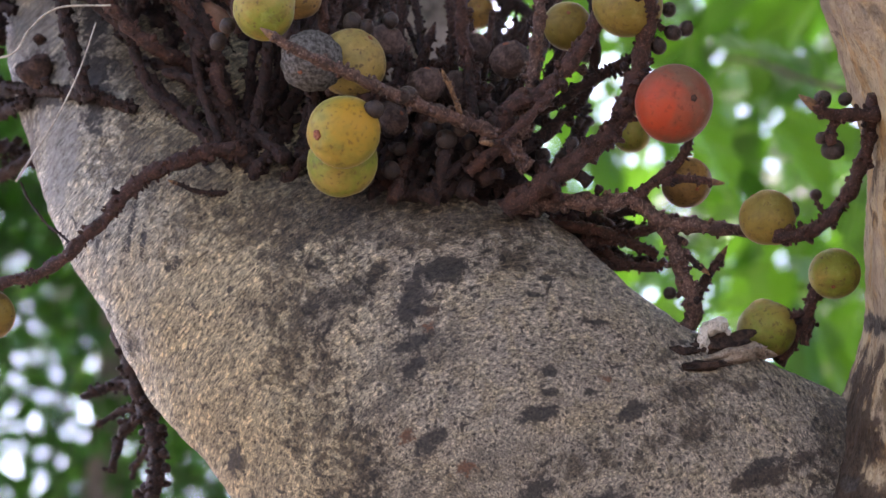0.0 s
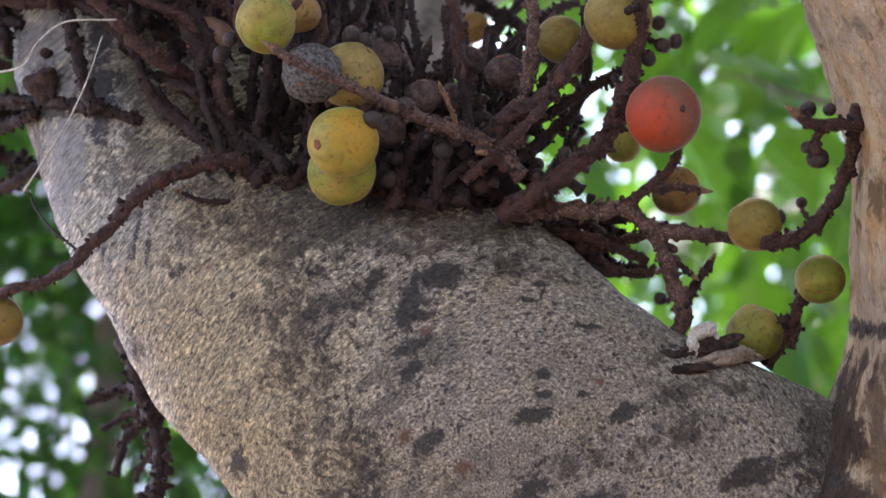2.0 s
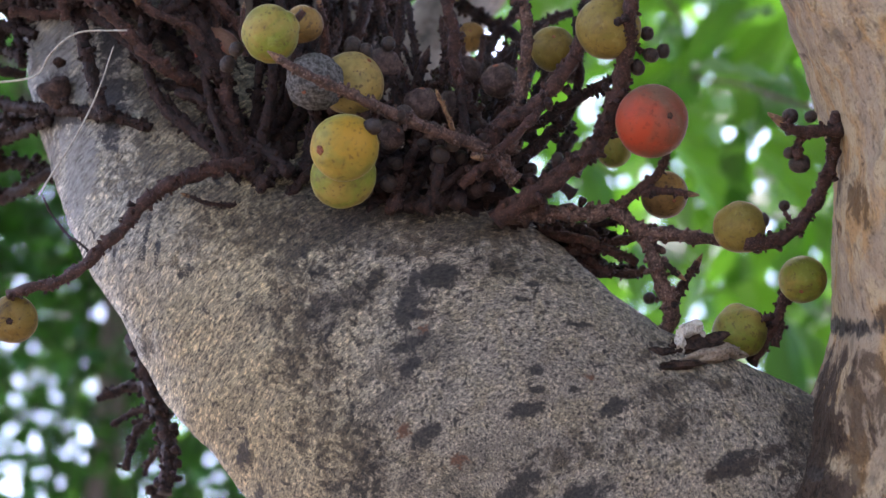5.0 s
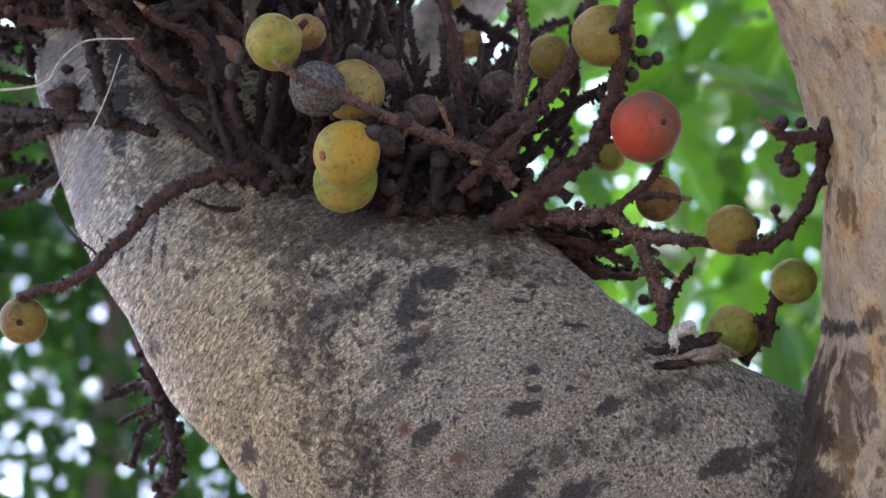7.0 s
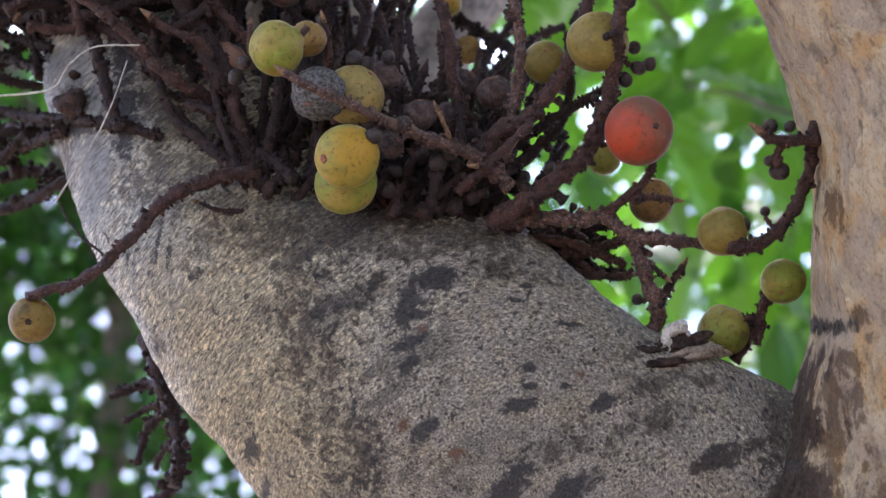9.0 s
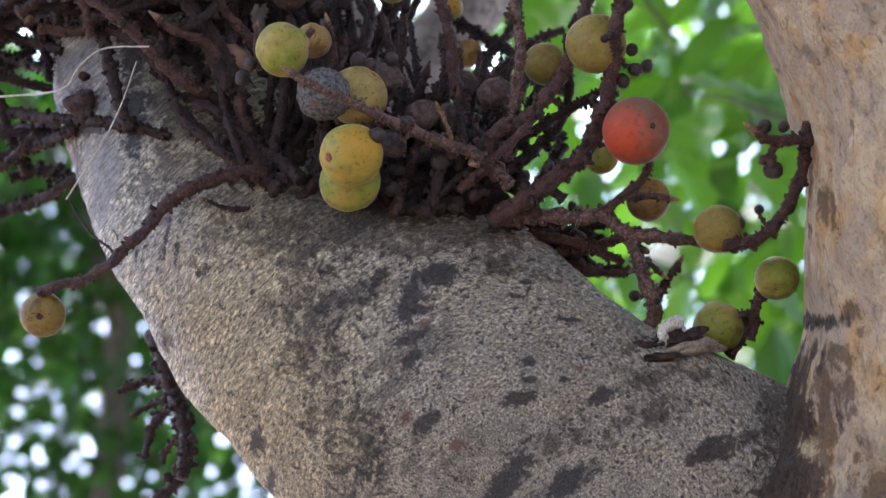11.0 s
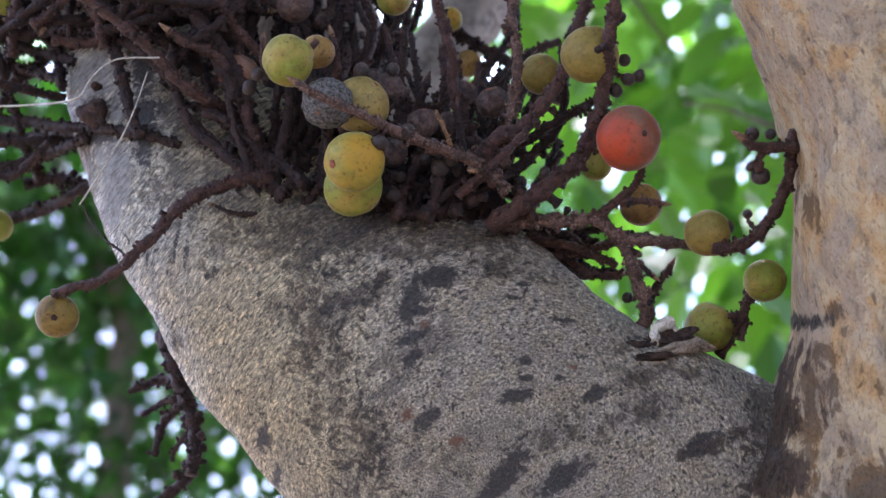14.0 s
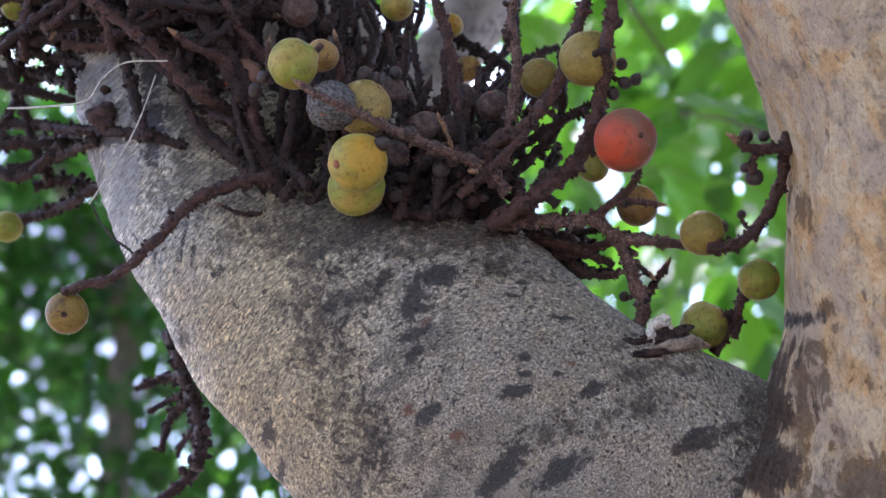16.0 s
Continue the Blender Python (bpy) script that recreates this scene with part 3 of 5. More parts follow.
PALE_MARKS = [
    # more of the shade at the tuft's foot and shoulder, with streaks below
    ("smudge_shade", (-0.0509, 0.9000, 1.8490), 0.1559, 0.0450, -2, 1.7),
    ("smudge_shade", (0.0277, 0.9000, 1.8418), 0.0540, 0.0330, -16, 1.4),
    ("smudge_shade", (-0.0762, 0.9000, 1.8139), 0.0180, 0.0450, -8, 1.1),
    ("smudge_shade", (-0.0559, 0.9000, 1.7661), 0.0132, 0.0600, -6, 1.1),
    ("smudge_shade", (-0.0392, 0.9000, 1.7132), 0.0180, 0.0420, 0, 1.1),
    ("smudge_shade", (-0.1526, 0.9000, 1.9179), 0.0899, 0.0390, -35, 1.6),
    ("smudge_shade", (-0.1176, 0.9000, 1.8776), 0.0480, 0.0330, -10, 1.4),
    ("smudge_shade", (-0.0410, 0.9000, 1.8419), 0.1319, 0.0240, 0, 1.7),
    ("smudge_shade", (0.0146, 0.9000, 1.8401), 0.0600, 0.0180, -10, 1.5),
    ("stain", (-0.0995, 0.9300, 1.7316), 0.0064, 0.0204, -10, 1.4),
    ("stain", (-0.0916, 0.9300, 1.7075), 0.0058, 0.0175, -8, 1.3),
    ("smudge_shade", (-0.1505, 0.9300, 1.7892), 0.0175, 0.0117, 20, 1.2),
    ("stain", (-0.1665, 0.9300, 1.8409), 0.0023, 0.0262, -4, 1.5),
    ("smudge_shade", (-0.0682, 0.9300, 1.8025), 0.0117, 0.0583, -3, 1.4),
    ("smudge_shade", (-0.0418, 0.9300, 1.7363), 0.0175, 0.0350, 10, 1.4),
    ("rust", (-0.0169, 0.9300, 1.7460), 0.0087, 0.0064, 20, 1.2),
    ("smudge_shade", (0.1124, 0.9300, 1.7689), 0.0408, 0.0105, 14, 1.4),
    ("rust", (0.0747, 0.9300, 1.7755), 0.0047, 0.0029, 0, 1.0),
    ("stain", (0.0493, 0.9300, 1.7689), 0.0064, 0.0041, 0, 1.4),
    ("stain", (0.0722, 0.9300, 1.8024), 0.0099, 0.0026, -6, 1.5),
    ("stain", (0.0421, 0.9300, 1.8160), 0.0087, 0.0023, -6, 1.3),
    ("pale", (-0.2124, 0.9250, 1.9589), 0.0303, 0.0242, 0, 2.2),
    ("pale", (-0.1931, 0.9250, 1.9364), 0.0091, 0.0242, 0, 2.0),
    ("pale", (-0.2214, 0.9250, 1.9420), 0.0079, 0.0182, 0, 1.6),
    ("pale", (-0.1892, 0.9250, 1.8869), 0.0182, 0.0514, -4, 2.2),
    ("stain", (-0.1741, 0.9250, 1.9271), 0.0194, 0.0454, 6, 1.1),
    ("stain", (-0.2047, 0.9250, 1.9171), 0.0393, 0.0079, 0, 1.3),
    ("rot_shade", (-0.1739, 0.9250, 1.9050), 0.0121, 0.0121, 0, 1.3),
    ("smudge_shade", (-0.2108, 0.9250, 1.8815), 0.0151, 0.0424, -12, 2.0),
    # band of painted shade and grime along the foot of the tuft
    ("smudge_shade", (-0.0494, 0.8850, 1.8341), 0.1176, 0.0188, -2, 1.9),
    ("smudge_shade", (0.0075, 0.8850, 1.8334), 0.0676, 0.0165, -8, 1.9),
    ("smudge_shade", (-0.0874, 0.8850, 1.8362), 0.0529, 0.0176, 10, 1.9),
    ("smudge_shade", (-0.0241, 0.8850, 1.8266), 0.0588, 0.0118, -4, 1.9),
    ("smudge_shade", (-0.0682, 0.8850, 1.8267), 0.0471, 0.0118, 8, 1.9),
    ("smudge_shade", (-0.1628, 0.9100, 1.9166), 0.0283, 0.0360, 0),
    ("smudge_shade", (-0.2018, 0.9100, 1.9081), 0.0232, 0.0103, 0),
    ("smudge_shade", (-0.1478, 0.9100, 1.8993), 0.0335, 0.0206, -20),
    ("smudge_shade", (-0.2067, 0.9100, 1.8858), 0.0129, 0.0309, -10),
    ("smudge_shade", (-0.1987, 0.9100, 1.8588), 0.0103, 0.0309, -20),
    ("smudge_shade", (-0.1623, 0.9100, 1.8755), 0.0154, 0.0232, 0),
    ("smudge_shade", (-0.1374, 0.9100, 1.8754), 0.0232, 0.0154, 0),
    ("smudge_shade", (-0.1820, 0.9100, 1.9483), 0.0180, 0.0257, 0),
    ("pale", (-0.2117, 0.9310, 1.9536), 0.0295, 0.0407, 0), ("rot_shade", (-0.2074, 0.9268, 1.9359), 0.0244, 0.0195, 0),
    ("stain", (-0.2011, 0.9311, 1.9241), 0.0453, 0.0077, -5), ("pale", (-0.1925, 0.9205, 1.8948), 0.0185, 0.0446, 8),
    ("stain", (-0.1786, 0.9184, 1.9590), 0.0223, 0.0523, 10), ("smudge_shade", (-0.2149, 0.9187, 1.8996), 0.0411, 0.0514, 0), ("smudge_shade", (-0.1772, 0.9087, 1.9271), 0.0480, 0.0617, 0), ("smudge_shade", (-0.2349, 0.9441, 1.9761), 0.0250, 0.0857, 8), ("smudge_shade", (-0.2187, 0.9584, 2.0245), 0.0731, 0.0512, 0),
    ("stain", (-0.1737, 0.9158, 1.9077), 0.0103, 0.0240, 20), ("pale", (-0.2045, 0.9410, 1.9845), 0.0071, 0.0214, 0),
]
TRUNK_MARKS = [
    ("smudge_shade", (0.2128, 0.8600, 1.6841), 0.0600, 0.0600, 0, 1.2),
    ("smudge_shade", (0.1985, 0.8600, 1.7332), 0.0300, 0.0500, 0, 1.0),
    # fork: crease shade and black hollows painted over the weathered bark
    ("rot_shade", (0.1850, 0.8400, 1.7458), 0.0232, 0.0489, -16, 4.0),
    ("rot_shade", (0.1760, 0.8400, 1.7143), 0.0386, 0.0540, -10, 4.0),
    ("rot_shade", (0.1701, 0.8400, 1.6862), 0.0489, 0.0386, 0, 4.0),
    ("smudge_shade", (0.1850, 0.8400, 1.7458), 0.0232, 0.0489, -16, 2.2),
    ("smudge_shade", (0.1760, 0.8400, 1.7143), 0.0386, 0.0540, -10, 2.6),
    ("smudge_shade", (0.1701, 0.8400, 1.6862), 0.0489, 0.0386, 0, 2.4),
    ("stain", (0.1841, 0.8400, 1.7325), 0.0088, 0.0113, -10, 1.8),
    ("stain", (0.1694, 0.8400, 1.6932), 0.0103, 0.0113, 0, 1.8),
    ("stain", (0.1748, 0.8400, 1.7171), 0.0067, 0.0154, -10, 1.5),
    ("stain", (0.2012, 0.8400, 1.7683), 0.0144, 0.0098, 5, 1.6),
    ("smudge_shade", (0.2004, 0.8400, 1.7285), 0.0309, 0.0412, 0),
    ("smudge_shade", (0.1856, 0.8200, 1.7452), 0.0181, 0.0440, -14),
    ("smudge_shade", (0.1772, 0.8200, 1.7225), 0.0285, 0.0440, -10),
    ("smudge_shade", (0.1727, 0.8200, 1.6948), 0.0440, 0.0388, 0),
    ("stain", (0.1802, 0.8200, 1.7265), 0.0067, 0.0088, -10),
    ("stain", (0.1664, 0.8200, 1.6894), 0.0078, 0.0088, 0),
    ("stain", (0.1748, 0.8200, 1.7072), 0.0062, 0.0067, 0),
    ("stain", (0.1827, 0.8200, 1.6866), 0.0088, 0.0067, 0),
    ("stain", (0.1711, 0.8200, 1.7198), 0.0052, 0.0104, -10),
    ("smudge_shade", (0.2010, 0.8200, 1.8320), 0.0057, 0.0285, 8),
    ("smudge_shade", (0.1978, 0.8200, 1.7451), 0.0155, 0.0129, 0),
    ("smudge_shade", (0.2006, 0.8200, 1.7113), 0.0181, 0.0155, 10),
    ("smudge_shade", (0.2105, 0.8200, 1.7681), 0.0067, 0.0104, 0),
    ("smudge_shade", (0.1899, 0.8200, 1.8457), 0.0052, 0.0104, 10),
    ("smudge_shade", (0.2163, 0.8200, 1.8768), 0.0062, 0.0078, 0),
    ("smudge_shade", (0.1939, 0.8200, 1.8034), 0.0041, 0.0233, 3),
    ("smudge_shade", (0.1662, 0.8200, 1.6785), 0.0311, 0.0233, 0),
    ("smudge_shade", (0.1917, 0.8200, 1.7003), 0.0285, 0.0311, 0),
]
limb = loft("limb", [
    ((-0.95, 1.75, 3.9), (-0.90, 1.75, 3.92), 0.02),
    ((-0.62, 1.50, 2.9), (-0.53, 1.50, 2.93), 0.035),
    ((-0.2721, 0.9364, 2.2018), (-0.1886, 0.9299, 2.2198), 0.05),
    ((-0.2698, 1.0153, 2.1314), (-0.1755, 1.0085, 2.1500), 0.05),
    ((-0.2489, 0.9991, 2.0297), (-0.1480, 0.9900, 2.0547), 0.05),
    ((-0.2256, 0.9692, 1.9364), (-0.1104, 0.9543, 1.9773), 0.05),
    ((-0.1968, 0.9346, 1.8560), (-0.0299, 0.9376, 1.9063), 0.05),
    ((-0.1672, 0.9369, 1.8058), (0.0422, 0.9179, 1.8580), 0.052),
    ((-0.1404, 0.9472, 1.7630), (0.0958, 0.9194, 1.8101), 0.055),
    ((-0.1116, 0.9598, 1.7283), (0.1399, 0.9183, 1.7838), 0.055),
    ((-0.0847, 0.9712, 1.6968), (0.1828, 0.9206, 1.7630), 0.055),
    ((-0.0544, 0.9850, 1.6592), (0.2311, 0.9248, 1.7368), 0.055),
    ((-0.0186, 1.0112, 1.5872), (0.2864, 0.9421, 1.6892), 0.06),
    ((0.0415, 1.0508, 1.4782), (0.3509, 0.9755, 1.5975), 0.08),
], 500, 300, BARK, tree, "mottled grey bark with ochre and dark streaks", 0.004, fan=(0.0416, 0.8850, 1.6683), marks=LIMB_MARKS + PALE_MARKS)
keep_place(limb)
trunk = loft("trunk", [
    ((0.42, 1.9, 4.4), (0.47, 1.9, 4.4), 0.02),
    ((0.27, 1.45, 3.2), (0.40, 1.45, 3.2), 0.045),
    ((0.1248, 0.7377, 2.2507), (0.3581, 0.7377, 2.2508), 0.085),
    ((0.1561, 0.7952, 2.0345), (0.3498, 0.7951, 2.0345), 0.085),
    ((0.1715, 0.8187, 1.9552), (0.3474, 0.8187, 1.9552), 0.085),
    ((0.1885, 0.8308, 1.9072), (0.3454, 0.8308, 1.9072), 0.085),
    ((0.1989, 0.8428, 1.8598), (0.3434, 0.8428, 1.8598), 0.085),
    ((0.2022, 0.8545, 1.8129), (0.3413, 0.8545, 1.8129), 0.085),
    ((0.2020, 0.8648, 1.7845), (0.3442, 0.8648, 1.7845), 0.085),
    ((0.1899, 0.8820, 1.7519), (0.3502, 0.8773, 1.7503), 0.085),
    ((0.1771, 0.9010, 1.7145), (0.3561, 0.8914, 1.7117), 0.085),
    ((0.1641, 0.9151, 1.6757), (0.3652, 0.9151, 1.6756), 0.088),
    ((0.1459, 0.9554, 1.5941), (0.3802, 0.9555, 1.5940), 0.08),
    ((0.0736, 1.1403, 1.2031), (0.4182, 1.1404, 1.2028), 0.12),
    ((0.25, 1.0, -0.05), (0.95, 1.0, -0.05), 0.25),
], 540, 260, BARK_NEAR, tree, "rough tan bark with brown flakes", 0.0055, seed=5.0, marks=TRUNK_MARKS)
keep_place(trunk)


kn = Heap().put(ball((-0.2066, 0.9250, 1.9325), 0.0085, (1, 0.8, 1.1), 0.5, 160, 14, 20)).put(ball((-0.2068, 0.9250, 1.9506), 0.0035, (1, 1, 0.8), 0.5, 300, 8, 12))
keep_place(mesh_object("knot", kn.v, kn.f, KNOT, tree, "dark round knot in a pale scar"))

# ---- limbs farther back, their shade painted into the bark ----
back = loft("limb", [
    ((-0.0755, 1.2124, 1.9700), (-0.0156, 1.2138, 1.9659), 0.03), ((-0.0549, 1.2026, 2.0552), (0.0016, 1.2056, 2.0470), 0.03), ((-0.0252, 1.2190, 2.1271), (0.0328, 1.2221, 2.1187), 0.03),
    ((0.0109, 1.2536, 2.2075), (0.0665, 1.2568, 2.1987), 0.03), ((0.0406, 1.2857, 2.3532), (0.0991, 1.2874, 2.3486), 0.03)], 90, 60, BARK_FAR_SHADED, tree, "grey-brown limb farther back", 0.004, seed=9.0)
keep_place(back)
# second limb, added to stop sky showing through the tuft
back = loft("limb", [
    ((-0.2271, 1.0883, 2.3107), (-0.1106, 1.0839, 2.3231), 0.03), ((-0.1894, 1.1154, 2.1779), (-0.0749, 1.1096, 2.1940), 0.03), ((-0.1447, 1.1296, 2.0805), (-0.0361, 1.1253, 2.0924), 0.03),
    ((-0.0958, 1.1216, 1.9854), (-0.0066, 1.1202, 1.9892), 0.03), ((-0.0693, 1.1094, 1.9022), (0.0094, 1.1080, 1.9059), 0.03)], 90, 60, BARK_FAR_SHADED, tree, "brown shaded limb behind the twigs", 0.005, seed=13.0)
keep_place(back)

# ---- figs ----
Y, G = "yellow fig with brown scurf on its skin", "green-yellow speckled fig among shaded twigs"
fig((-0.0450, 0.8323, 1.8592), 0.0167, FIG_YELLOW, "ripe golden-yellow fig with a reddish eye", (-0.72, -0.60, -0.34), (1, 1, 1.0), 0.17)
fig((-0.0465, 0.8556, 1.8539), 0.0167, FIG_GREEN, "green-yellow fig pressed under another fig", (0.3, 0.5, -0.9))
fig((-0.0831, 0.8312, 1.9207), 0.0148, FIG_GREEN, "green-yellow fig with brown blotches", (-0.8, 0.2, -0.4))
fig((-0.0678, 0.8519, 1.9369), 0.0099, FIG_TAN, "small tan-yellow fig behind a larger one", (0.3, -0.4, 0.6))
fig((-0.0608, 0.8394, 1.8982), 0.0145, FIG_GREY, "shrivelled grey mouldy fig", (-0.3, -0.5, -0.6), (1, 1, 0.95), 0.1, 0.10, 300)
fig((-0.0430, 0.8623, 1.9083), 0.0164, FIG_DULL, "dull yellow fig peppered with brown", (0.5, -0.5, 0.5))
red_fig = fig((0.1069, 0.8463, 1.8794), 0.0183, FIG_RED, "ripe red fig with small dark marks", (0.42, -0.88, -0.22), (1, 1, 1.0), 0.11, eye_material=KNOT)
cam.data.dof.focus_object = red_fig
fig((0.0858, 0.8348, 1.9255), 0.0164, FIG_OLIVE, "olive-yellow fig on an upright twig", (-0.3, 0.6, -0.5), stalk=False)
fig((0.0600, 0.8699, 1.9313), 0.0119, FIG_OLIVE, "olive-yellow fig with a reddish eye", (0.0, -0.95, 0.15))
fig((0.0194, 0.9892, 1.9984), 0.0089, FIG_TAN, "orange-yellow fig far back in the cluster", (0, -1, 0))
fig((0.0082, 0.9793, 2.0254), 0.0082, FIG_YELLOW, Y, (0.4, -0.6, 0))
fig((-0.0846, 0.8872, 1.9862), 0.0110, FIG_BROWN, "grey-brown fig in the shade of twigs", (0, -0.3, -0.9))
fig((-0.0258, 0.9037, 1.9993), 0.0105, FIG_GREEN, G, (0.3, -0.3, -0.9))
fig((-0.2738, 0.9569, 2.0286), 0.0110, FIG_GREEN, G, (-0.3, -0.3, -0.9))
fig((-0.1617, 0.9279, 2.0207), 0.0071, FIG_GREEN, G, (-0.3, -0.3, -0.9))
fig((-0.1171, 0.8950, 1.9435), 0.0120, FIG_RED, "dark red fig hidden behind twigs", (0, 0.5, -0.6))
fig((0.1175, 0.8958, 1.8603), 0.0125, FIG_TAN, "tan-orange fig behind a crossing twig", (0.3, -0.6, -0.5))
fig((0.1522, 0.8763, 1.8349), 0.0135, FIG_OLIVE, "olive-yellow fig at the end of a bowed twig", (-0.5, -0.2, 0.7))
fig((0.1874, 0.9034, 1.8161), 0.0124, FIG_GREEN, "smooth olive-green fig on a twig", (-0.2, -0.6, -0.8), stalk=False)
fig((0.1569, 0.9230, 1.7943), 0.0146, FIG_GREEN, "smooth olive-green fig beside the limb", (0.2, 0.3, -0.9), stalk=False)
fig((-0.2150, 0.8987, 1.7939), 0.0124, FIG_SHADE, "tan-olive fig hanging from a twig's end", (0.05, -0.92, -0.42), eye_size=0.17, eye_material=KNOT)
fig((-0.2880, 1.0434, 1.9080), 0.0105, FIG_GREEN, G, (0.1, -0.9, -0.3))
fig((0.0943, 0.9200, 1.8961), 0.0096, FIG_GREEN, G, (0.1, 0.9, -0.3))
fig((0.0324, 0.8800, 1.9184), 0.0097, FIG_BROWN, "withered brown fig among the twigs", (-0.2, -0.6, 0.5), (1, 1, 0.9), 0.2, 0.1, 200)
fig((0.0158, 0.8962, 1.9324), 0.0082, FIG_BROWN, "withered brown fig among the twigs", (0.5, -0.6, 0.5), (1, 1, 0.9), 0.2, 0.1, 200)
fig((-0.0078, 0.8750, 1.9027), 0.0093, FIG_BROWN, "withered brown fig among the twigs", (0, -0.6, 0.7), (1, 1, 0.9), 0.2, 0.1, 200)
fig((0.0083, 0.8941, 1.9088), 0.0094, FIG_BROWN, "withered brown fig among the twigs", (0.6, -0.6, 0.2), (1, 1, 0.9), 0.2, 0.1, 200)
fig((-0.0230, 0.8625, 1.8787), 0.0072, FIG_BROWN, "withered brown fig among the twigs", (0.6, -0.8, 0.2), (1, 1, 0.9), 0.2, 0.08, 200)
fig((-0.0287, 0.8775, 1.9251), 0.0107, FIG_BROWN, "withered brown fig among the twigs", (0.2, -0.3, 0.8), (1, 1, 0.9), 0.2, 0.1, 200)
for c, r in (((0.1008, 0.8461, 1.9091), 0.0039), ((0.1076, 0.8440, 1.9149), 0.0039), ((0.1143, 0.8478, 1.9190), 0.0036), ((0.1057, 0.8403, 1.9251), 0.0036),
             ((0.1036, 0.8365, 1.9502), 0.0036), ((0.1748, 0.8410, 1.8794), 0.0042), ((0.1851, 0.8410, 1.8794), 0.0032), ((0.1738, 0.8452, 1.8619), 0.0029),
             ((0.1795, 0.8489, 1.8576), 0.0051), ((0.1632, 0.8724, 1.8368), 0.0039), ((-0.0430, 0.8558, 1.9264), 0.0046), ((-0.0364, 0.8567, 1.9239), 0.0039),
             ((-0.0166, 0.8448, 1.8833), 0.0045), ((-0.0314, 0.8289, 1.8688), 0.0038), ((-0.0017, 0.8527, 1.8763), 0.0039), ((-0.0377, 0.8718, 1.8532), 0.0052),
             ((-0.1003, 0.8384, 1.9157), 0.0039), ((-0.1057, 0.8500, 1.9132), 0.0042), ((-0.0248, 0.8799, 1.8602), 0.0046), ((0.0015, 0.8656, 1.8701), 0.0049),
             ((0.0080, 0.8640, 1.8747), 0.0039), ((0.1743, 0.8700, 1.8436), 0.0029), ((-0.0309, 0.8220, 1.8661), 0.0042), ((-0.0186, 0.8350, 1.8783), 0.0036), ((-0.0251, 0.8645, 1.9316), 0.0040), ((0.1101, 0.9188, 1.8116), 0.0033)):
    figlet(c, r)
rnd = random.Random(7)
for i in range(44):
    c = Vector((-0.0446, 0.8827, 1.8525)).lerp(Vector((0.0407, 0.8690, 1.8609)), rnd.random()) + Vector((rnd.gauss(0, .012), rnd.uniform(-0.004, 0.03), rnd.uniform(0.006, 0.042)))
    figlet(tuple(c), rnd.uniform(0.0028, 0.0052))

# ---- fruiting twigs ----
B = "brown knobbly fruiting twig with leaf scars"
twig([(-0.1033, 0.9181, 1.9012), (-0.1212, 0.9006, 1.9202), (-0.1433, 0.8821, 1.9273), (-0.1595, 0.8718, 1.9409), (-0.1740, 0.8624, 1.9521), (-0.1924, 0.8576, 1.9654), (-0.2092, 0.8527, 1.9786), (-0.2227, 0.8472, 1.9938)], 0.0046, 0.0032, "long brown fruiting twig that leans over the limb", buds=8, seed=3)
twig([(-0.1016, 0.9170, 1.9045), (-0.1122, 0.8951, 1.9206), (-0.1203, 0.8848, 1.9343), (-0.1272, 0.8752, 1.9460), (-0.1445, 0.8683, 1.9504), (-0.1549, 0.8612, 1.9553)], 0.004, 0.0028, B, buds=8, seed=4)
twig([(-0.0948, 0.8860, 1.8727), (-0.1109, 0.8814, 1.8706), (-0.1252, 0.8787, 1.8633), (-0.1427, 0.8769, 1.8536), (-0.1550, 0.8766, 1.8400), (-0.1705, 0.8777, 1.8222), (-0.1866, 0.8822, 1.8100), (-0.2028, 0.8840, 1.8051), (-0.2157, 0.8878, 1.8034)], 0.0048, 0.0030, "reddish-brown twig bearing one fig at its end", buds=6, seed=5, tip=False)
twig([(-0.0914, 0.8924, 1.8549), (-0.1104, 0.8836, 1.8500), (-0.1279, 0.8772, 1.8530)], 0.0018, 0.0012, "thin dark twiglet over the limb", TWIG_DARK_SHADE, 2, True, 6)
twig([(-0.1751, 0.8826, 1.8234), (-0.1876, 0.8889, 1.8355), (-0.1975, 0.8947, 1.8486), (-0.2045, 0.8956, 1.8609)], 0.0008, 0.0006, "thin dark twiglet over the limb", TWIG_DARK_SHADE, 0, False, 7)
twig([(0.0408, 0.8738, 1.8594), (0.0243, 0.8653, 1.8710), (0.0047, 0.8529, 1.8757), (-0.0177, 0.8362, 1.8778), (-0.0364, 0.8200, 1.8785), (-0.0518, 0.8099, 1.8827), (-0.0672, 0.8040, 1.8874), (-0.0758, 0.8002, 1.8918)], 0.0048, 0.0026, "brown twig with a pale pointed tip bud", TWIG_GREY, 9, True, 8)
twig([(0.0293, 0.8789, 1.8395), (0.0455, 0.8729, 1.8501), (0.0651, 0.8684, 1.8624), (0.0831, 0.8628, 1.8778), (0.0901, 0.8534, 1.8949), (0.0939, 0.8371, 1.9104), (0.0956, 0.8186, 1.9261), (0.0981, 0.8076, 1.9418), (0.0949, 0.7933, 1.9663)], 0.0066, 0.0038, "stout brown upright fruiting branch", buds=12, seed=9)
